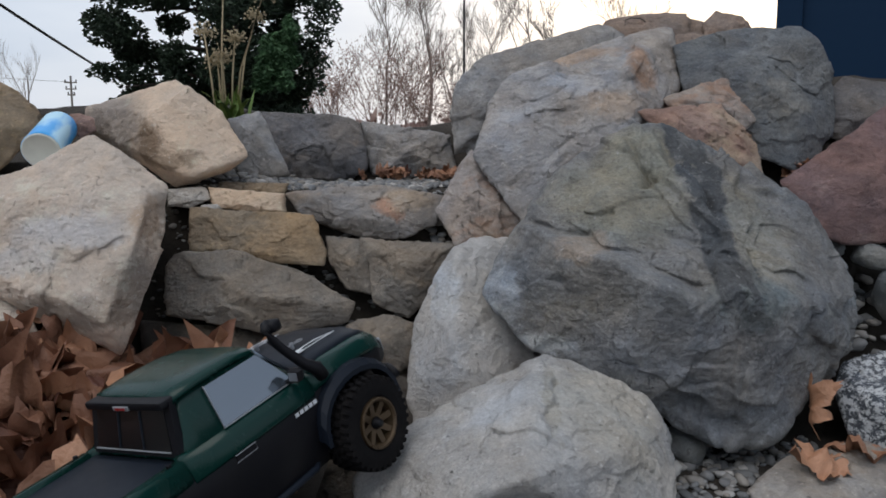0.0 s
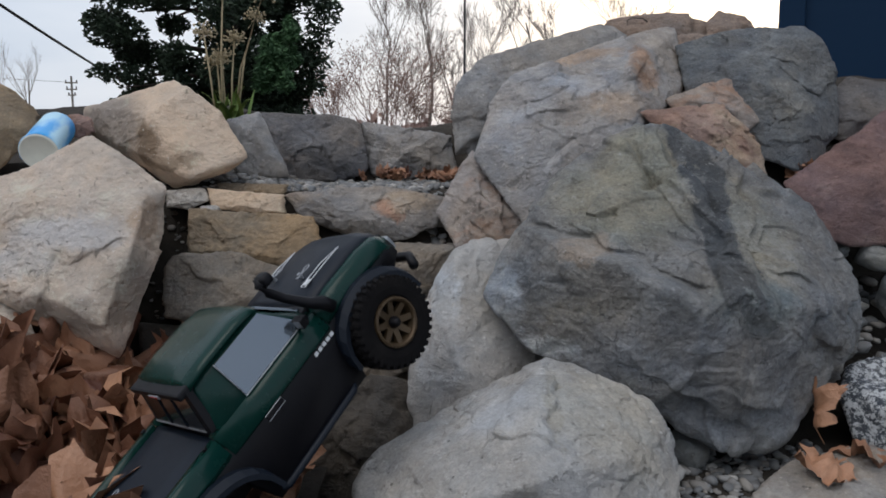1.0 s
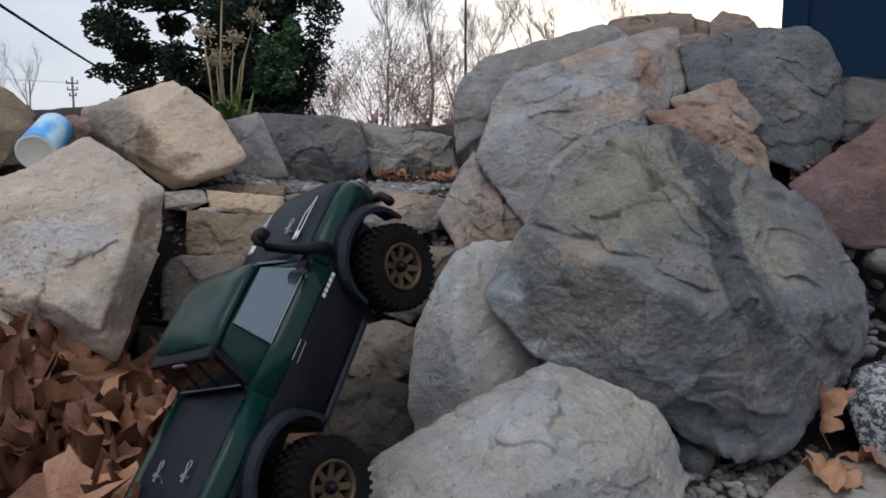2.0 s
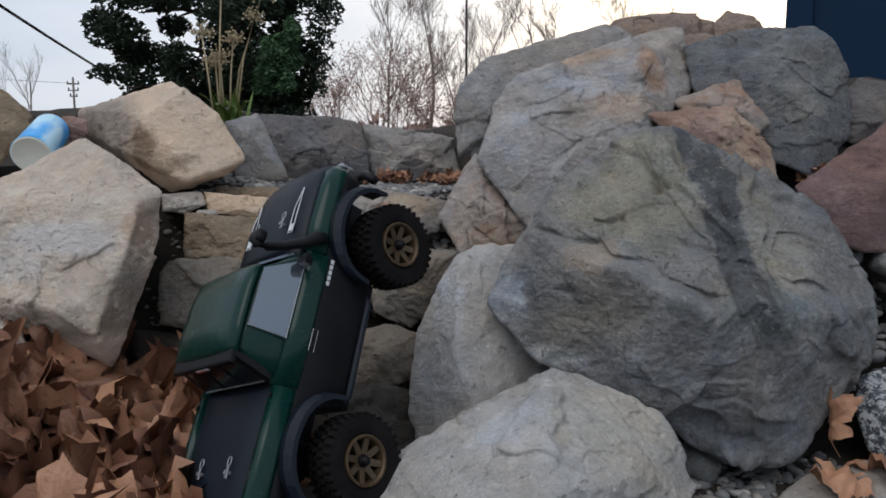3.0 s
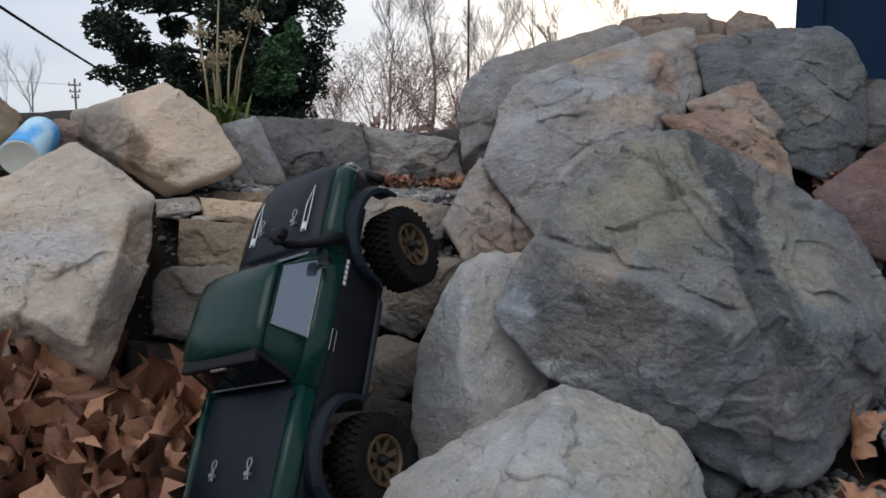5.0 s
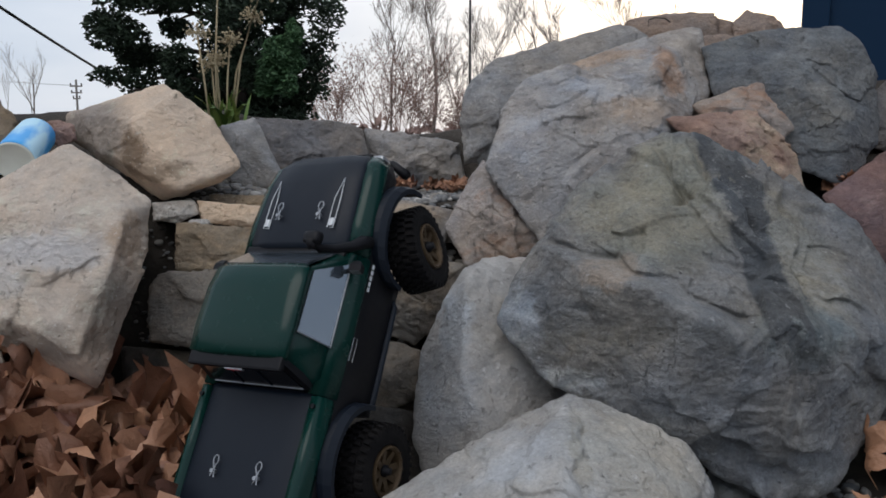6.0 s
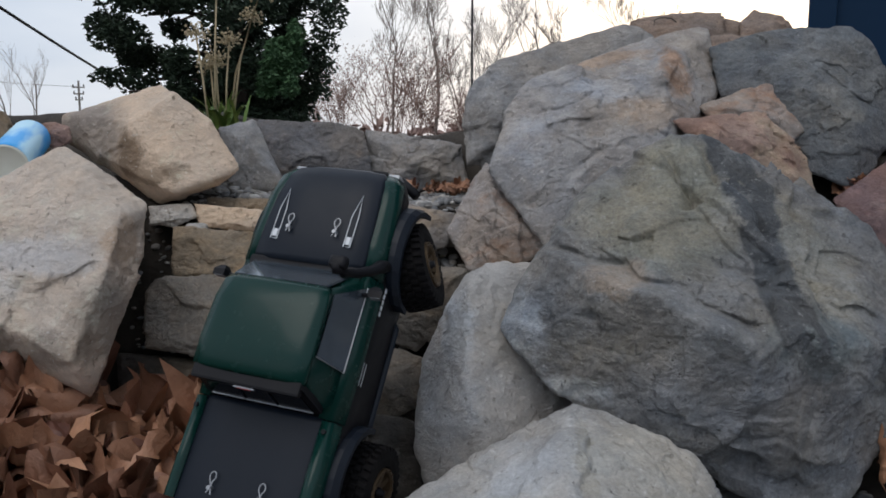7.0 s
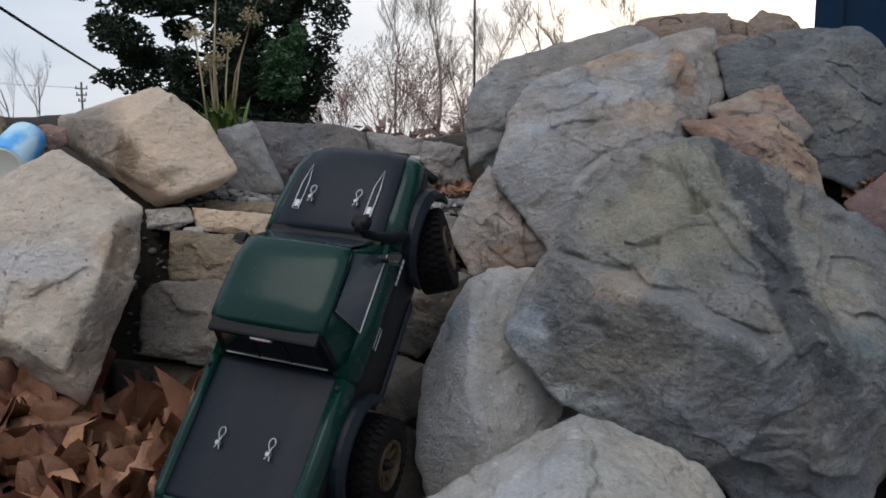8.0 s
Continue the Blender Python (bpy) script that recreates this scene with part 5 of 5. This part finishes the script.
# ---- shed ----
def build_shed():
    shed = thing("shed", "dark navy clad shed behind the rocks", "building", pose(1.155, 2.539, 0.425, 0, 0, -27))
    part("wall", block(0, 3.2, 0, 2.6, 0, 2.7, 0.01), navy, shed, "navy wall")
    part("corner_trim", block(-0.02, 0.06, -0.02, 0.06, 0, 2.7, 0.005), navy, shed)
    part("roof", block(-0.15, 3.35, -0.15, 2.75, 2.7, 2.85, 0.02), slate, shed, "dark flat roof")
    part("cable", tube([(0.31, -0.012, 0.46), (0.6, -0.012, 0.45), (1.2, -0.012, 0.43)], 0.003, 6), chrome, shed, "pale thin cable on the wall")


build_shed()

# ---- trees ----
def spray_crown(name, parent, material, lumps, seed, label, length=0.14):
    """A crown of many small drooping sprays round lumps (x, y, z, radius x, radius z, count)."""
    rnd = random.Random(seed)
    verts, faces = [], []
    for cx, cy, cz, rx, rz, count in lumps:
        for _ in range(count):
            d = Vector((rnd.gauss(0, 1), rnd.gauss(0, 1), rnd.gauss(0, 1))).normalized() * (rnd.random() ** 0.45)
            c = Vector((cx + d.x * rx, cy + d.y * rx * 0.8, cz + d.z * rz))
            out = Vector((d.x + rnd.gauss(0, 0.5), d.y + rnd.gauss(0, 0.5), rnd.gauss(-0.1, 0.5))).normalized()
            side = out.cross(Vector((rnd.gauss(0, 1), rnd.gauss(0, 1), rnd.gauss(0, 1)))).normalized()
            ln = length * rnd.uniform(0.5, 1.3)
            k = len(verts)
            up = out.cross(side) * ln * 0.12
            verts += [c - out * ln * 0.5, c + side * ln * 0.24 + up, c + out * ln * 0.5, c - side * ln * 0.24 + up, c + out * ln * 0.1 - up]
            faces += [(k, k + 1, k + 4), (k + 1, k + 2, k + 4), (k + 2, k + 3, k + 4), (k + 3, k, k + 4)]
    me = bpy.data.meshes.new(name)
    me.from_pydata([tuple(v) for v in verts], [], faces)
    me.materials.append(material)
    ob = new(name, me)
    ob.parent = parent
    return tagged(ob, label)


def build_evergreen():
    rnd = random.Random(21)
    tree = thing("evergreen_tree", "tall dense dark evergreen tree behind the terrace", "tree", pose(-2.55, 9.4, 0.28))
    trunk = tube([(0, 0, 0), (0.05, 0, 1.0), (0.0, 0.05, 2.4), (0, 0, 4.6)], [0.16, 0.13, 0.1, 0.04], 9)
    for i in range(22):
        a, z = rnd.uniform(0, 6.28), rnd.uniform(0.6, 3.8)
        e = rnd.uniform(0.7, 1.3)
        tube([(0, 0, z), (math.cos(a) * e * 0.5, math.sin(a) * e * 0.5, z + 0.12), (math.cos(a) * e, math.sin(a) * e, z + 0.05)], [0.04, 0.025, 0.008], 5, trunk)
    part("trunk", trunk, bark, tree, "dark bark trunk and limbs", True)
    lumps = []
    for _ in range(290):
        z = rnd.uniform(0.2, 4.2)
        wide = 0.90 + 0.68 * smooth(0.3, 1.8, z) - 0.5 * smooth(2.4, 4.4, z)
        a, r = rnd.uniform(0, 6.28), wide * rnd.random() ** 0.5
        lumps.append((math.cos(a) * r - 0.14, math.sin(a) * r * 0.8, z + rnd.uniform(-0.15, 0.15), rnd.uniform(0.17, 0.32), rnd.uniform(0.12, 0.22), 360))
    for x, z in ((-1.0, 1.35), (1.05, 1.2), (1.0, 0.95), (1.1, 1.5)):
        lumps.append((x, 0, z, 0.22, 0.16, 190))
    spray_crown("crown", tree, needles, lumps, 22, "dark green ragged crown", 0.075)
    spray_crown("fresh_growth", tree, fresh_needles, [(0.83 + rnd.uniform(-0.24, 0.2), -0.99 + rnd.uniform(-0.1, 0.1), 1.22 + rnd.uniform(-0.36, 0.3), rnd.uniform(0.06, 0.12), rnd.uniform(0.08, 0.16), 130) for _ in range(26)], 23, "brighter green young growth", 0.07)


def grow(bm, rnd, start, way, length, radius, depth, spread, tips=None):
    """A limb that forks into thinner ones."""
    p, pts, radii = Vector(start), [Vector(start)], [radius]
    n = 4
    for i in range(n):
        way = (way + Vector((rnd.gauss(0, 0.10), rnd.gauss(0, 0.10), rnd.gauss(0.05, 0.06)))).normalized()
        p = p + way * (length / n)
        pts.append(p.copy())
        radii.append(max(0.0028, radius * (1 - 0.5 * (i + 1) / n)))
    tube(pts, radii, 5 if radius > 0.03 else 3, bm)
    if tips is not None and depth <= 1:
        tips.append((pts[-1], way))
    if depth == 0:
        return
    for _ in range(rnd.randint(3, 5)):
        k = rnd.uniform(0.25, 1.0)
        q = pts[0].lerp(pts[-1], k) if k < 0.5 else pts[2].lerp(pts[4], (k - 0.5) * 2)
        side = Vector((rnd.gauss(0, 1), rnd.gauss(0, 1), 0)).normalized()
        grow(bm, rnd, q, (way + side * spread * rnd.uniform(0.5, 1.2) + Vector((0, 0, 0.15))).normalized(), length * rnd.uniform(0.45, 0.7), max(radii[2] * 0.6, 0.0034), depth - 1, spread, tips)


def bare_tree(x, y, height, seed, label, material=None, stems=1, depth=4, spread=0.65, thick=0.010, leaves=0, name="bare_tree"):
    rnd = random.Random(seed)
    tree = thing(name, label, "tree", pose(x, y, ground_height(x, y) - 0.05))
    bm, tips = bmesh.new(), []
    for s in range(stems):
        lean = Vector((rnd.gauss(0, 0.25), rnd.gauss(0, 0.25), 1)).normalized() if stems > 1 else Vector((rnd.gauss(0, 0.04), 0, 1))
        grow(bm, rnd, (rnd.gauss(0, 0.12) * (stems > 1), rnd.gauss(0, 0.12) * (stems > 1), 0), lean, height * rnd.uniform(0.5, 0.62), height * thick, depth, spread, tips)
    part("branchwork", bm, material or twig, tree, "", False)
    if leaves:
        verts, faces = [], []
        for q, w in tips:
            for _ in range(leaves):
                c = q + Vector((rnd.gauss(0, 0.12), rnd.gauss(0, 0.12), rnd.gauss(-0.05, 0.12)))
                a = Vector((rnd.gauss(0, 1), rnd.gauss(0, 1), rnd.gauss(0, 1))).normalized() * 0.03
                b = a.orthogonal().normalized() * 0.018
                k = len(verts)
                verts += [tuple(c - a), tuple(c + b), tuple(c + a), tuple(c - b)]
                faces.append((k, k + 1, k + 2, k + 3))
        me = bpy.data.meshes.new("dry_leaves")
        me.from_pydata(verts, [], faces)
        me.materials.append(red_twig)
        ob = new("dry_leaves", me)
        ob.parent = tree
        tagged(ob, "last brown leaves")
    return tree


build_evergreen()
bare_tree(-0.35, 20.2, 6.2, 31, "tall bare birch with fine upright twigs", depth=5, spread=0.57, thick=0.0085)
bare_tree(-1.6, 21.0, 5.6, 32, "tall bare tree with fine twigs", depth=5, spread=0.62, thick=0.007)
bare_tree(1.75, 22.4, 5.2, 33, "slender bare tree behind the rocks", depth=5, spread=0.54, thick=0.0065)
bare_tree(3.3, 22.8, 6.4, 34, "slender bare tree behind the rocks", depth=5, spread=0.54, thick=0.006)
bare_tree(4.1, 23.5, 5.2, 37, "slender bare tree behind the rocks", depth=5, spread=0.52, thick=0.006)
bare_tree(6.85, 24.6, 6.4, 35, "slender bare tree behind the rocks", depth=5, spread=0.57, thick=0.006)
bare_tree(0.55, 21.5, 4.4, 36, "thin bare sapling in the thicket", depth=5, spread=0.62, thick=0.007)
for i, (x, y, h) in enumerate(((-2.3, 17.5, 2.6), (-1.6, 18.0, 3.1), (-1.0, 17.6, 2.7), (-0.5, 18.5, 2.3), (-2.9, 18.2, 2.2), (0.2, 19.0, 1.9), (0.7, 19.4, 2.0))):
    bare_tree(x, y, h, 50 + i, "reddish-brown bare shrub in the thicket", red_twig, 4, 3, 0.75, 0.007, 2, "bare_shrub")
bare_tree(-26.8, 50.7, 7.5, 71, "far bare tree against the sky", depth=4, spread=0.6, thick=0.01)
bare_tree(-29.2, 52.0, 7.8, 72, "far bare tree against the sky", depth=3, spread=0.4, thick=0.009)

# far hedge line that closes the view under the trees
def build_hedge():
    rnd = random.Random(77)
    hedge = tagged(new("far_hedge"), "low brown hedge line on the far side", "hedge", kind="stuff")
    spray_crown("twigs", hedge, red_twig, [(-60 + 1.3 * i, 34 + rnd.uniform(-2, 2), rnd.uniform(0.3, 1.0), 1.4, rnd.uniform(0.5, 1.0), 60) for i in range(100)], 78, "", 0.7)


build_hedge()

# ---- poles and cables ----
pole = thing("utility_pole", "distant wooden utility pole with crossarms, haze in its colour", "pole", pose(-28.7, 61.0, 0.0))
part("post", tube([(0, 0, 0), (0.02, 0, 5.85)], [0.10, 0.08], 8), pole_wood, pole)
for z, half in ((5.35, 0.48), (4.85, 0.42), (4.4, 0.3)):
    arm = part("crossarm", block(-half, half, -0.05, 0.05, z - 0.05, z + 0.05, 0.01), pole_wood, pole)
    for x in (-half + 0.06, half - 0.06):
        part("insulator", tube([(x, 0, z + 0.05), (x, 0, z + 0.22)], 0.05, 6), wire_black, arm)
mast = thing("flag_pole", "thin dark bare pole standing behind the boulders", "pole", pose(0.268, 8.2, 0.2))
part("post", tube([(0, 0, 0), (0.0, 0, 3.4)], [0.013, 0.010], 8), wire_black, mast)


def cable(points, radius, label):
    ob = new("overhead_cable", mesh_of("overhead_cable", tube(points, radius, 7), wire_black))
    return tagged(ob, label, "cable")


def sagging(a, b, sag, n=14):
    a, b = Vector(a), Vector(b)
    return [tuple(a.lerp(b, i / n) - Vector((0, 0, sag * 4 * (i / n) * (1 - i / n)))) for i in range(n + 1)]


cable(sagging((-4.060, 6.247, 1.990), (-5.058, 12.733, 1.456), 0.03), 0.016, "thick black overhead cable running into the tree")
cable(sagging((-28.7, 61, 5.4), (-52, 48, 7.6), 0.5), 0.014, "thin far power line at the pole")
# a bent wire sticking out of the rock top
wire_ = new("bent_wire", mesh_of("bent_wire", tube([(0.428, 1.694, 0.754), (0.428, 1.694, 0.772), (0.440, 1.694, 0.777), (0.463, 1.694, 0.776), (0.474, 1.694, 0.768)], 0.0012, 6), wire_black))
tagged(wire_, "thin bent wire loop on the rock top", "wire")


# ---- what moves: the truck crawls up, its wheels turn and its front axle works ----
def motions():
    walk(truck, [
        (0, pose(-0.2341, 0.7572, 0.0930, 13.70, -10.92, -35.71)),
        (0.5, pose(-0.2115, 0.8017, 0.1250, 28.25, -3.84, -32.17)),
        (1, pose(-0.1802, 0.8429, 0.1555, 40.29, -9.93, -48.32)),
        (1.5, pose(-0.1579, 0.8953, 0.1983, 50.67, -14.42, -54.34)),
        (1.7, pose(-0.1715, 0.8969, 0.2036, 46.96, -14.87, -45.67)),
        (2.8, pose(-0.1655, 0.9818, 0.2225, 59.55, -17.18, -42.97)),
        (3, pose(-0.1646, 0.9875, 0.2216, 58.97, -18.40, -42.62)),
        (3.5, pose(-0.1643, 1.0046, 0.2259, 58.95, -17.33, -37.04)),
        (4, pose(-0.1675, 1.0179, 0.2273, 58.56, -16.98, -34.59)),
        (4.5, pose(-0.1644, 1.0273, 0.2292, 57.51, -17.58, -35.11)),
        (5.8, pose(-0.1611, 1.0421, 0.2432, 59.02, -7.91, -31.13)),
        (6, pose(-0.1586, 1.0448, 0.2490, 59.46, -3.86, -28.59)),
        (6.5, pose(-0.1420, 1.0402, 0.2494, 58.74, 7.89, -24.83)),
        (7, pose(-0.1677, 1.0591, 0.2374, 59.47, 4.07, -20.25)),
        (7.5, pose(-0.1585, 1.0692, 0.2582, 53.62, 0.10, -21.17)),
        (8, pose(-0.1541, 1.0935, 0.2730, 52.70, 4.22, -20.07)),
    ])
    turn = [(0, 0, 0.012, 0), (0.5, 55, 0, 0), (1, 120, 0.026, 0), (1.5, 190, 0.008, -2), (1.7, 212, 0.002, -2.9), (2.2, 260, -0.0025, -5.2), (2.8, 300, -0.008, -4), (3.5, 325, -0.0093, 0), (4.5, 345, -0.012, 2), (5.2, 375, -0.0148, 9), (5.8, 405, -0.012, 15), (6.2, 445, -0.002, 20), (6.5, 490, 0.008, 27), (6.75, 540, 0.008, 24), (7, 580, 0.006, 22), (7.5, 640, 0.003, 22), (8, 700, 0.0, 22)]
    for wheel, x, y, front in zip(wheels, (0.103, -0.103, 0.103, -0.103), (0.133, 0.133, -0.158, -0.158), (1, 1, 0, 0)):
        walk(wheel, [(t, pose(x, y, (lift if front * x > 0 else -lift * 0.5 - 0.005) if front else -0.02, 0, 0, steer * front) @ pose(0, 0, 0, -spin)) for t, spin, lift, steer in turn])


motions()
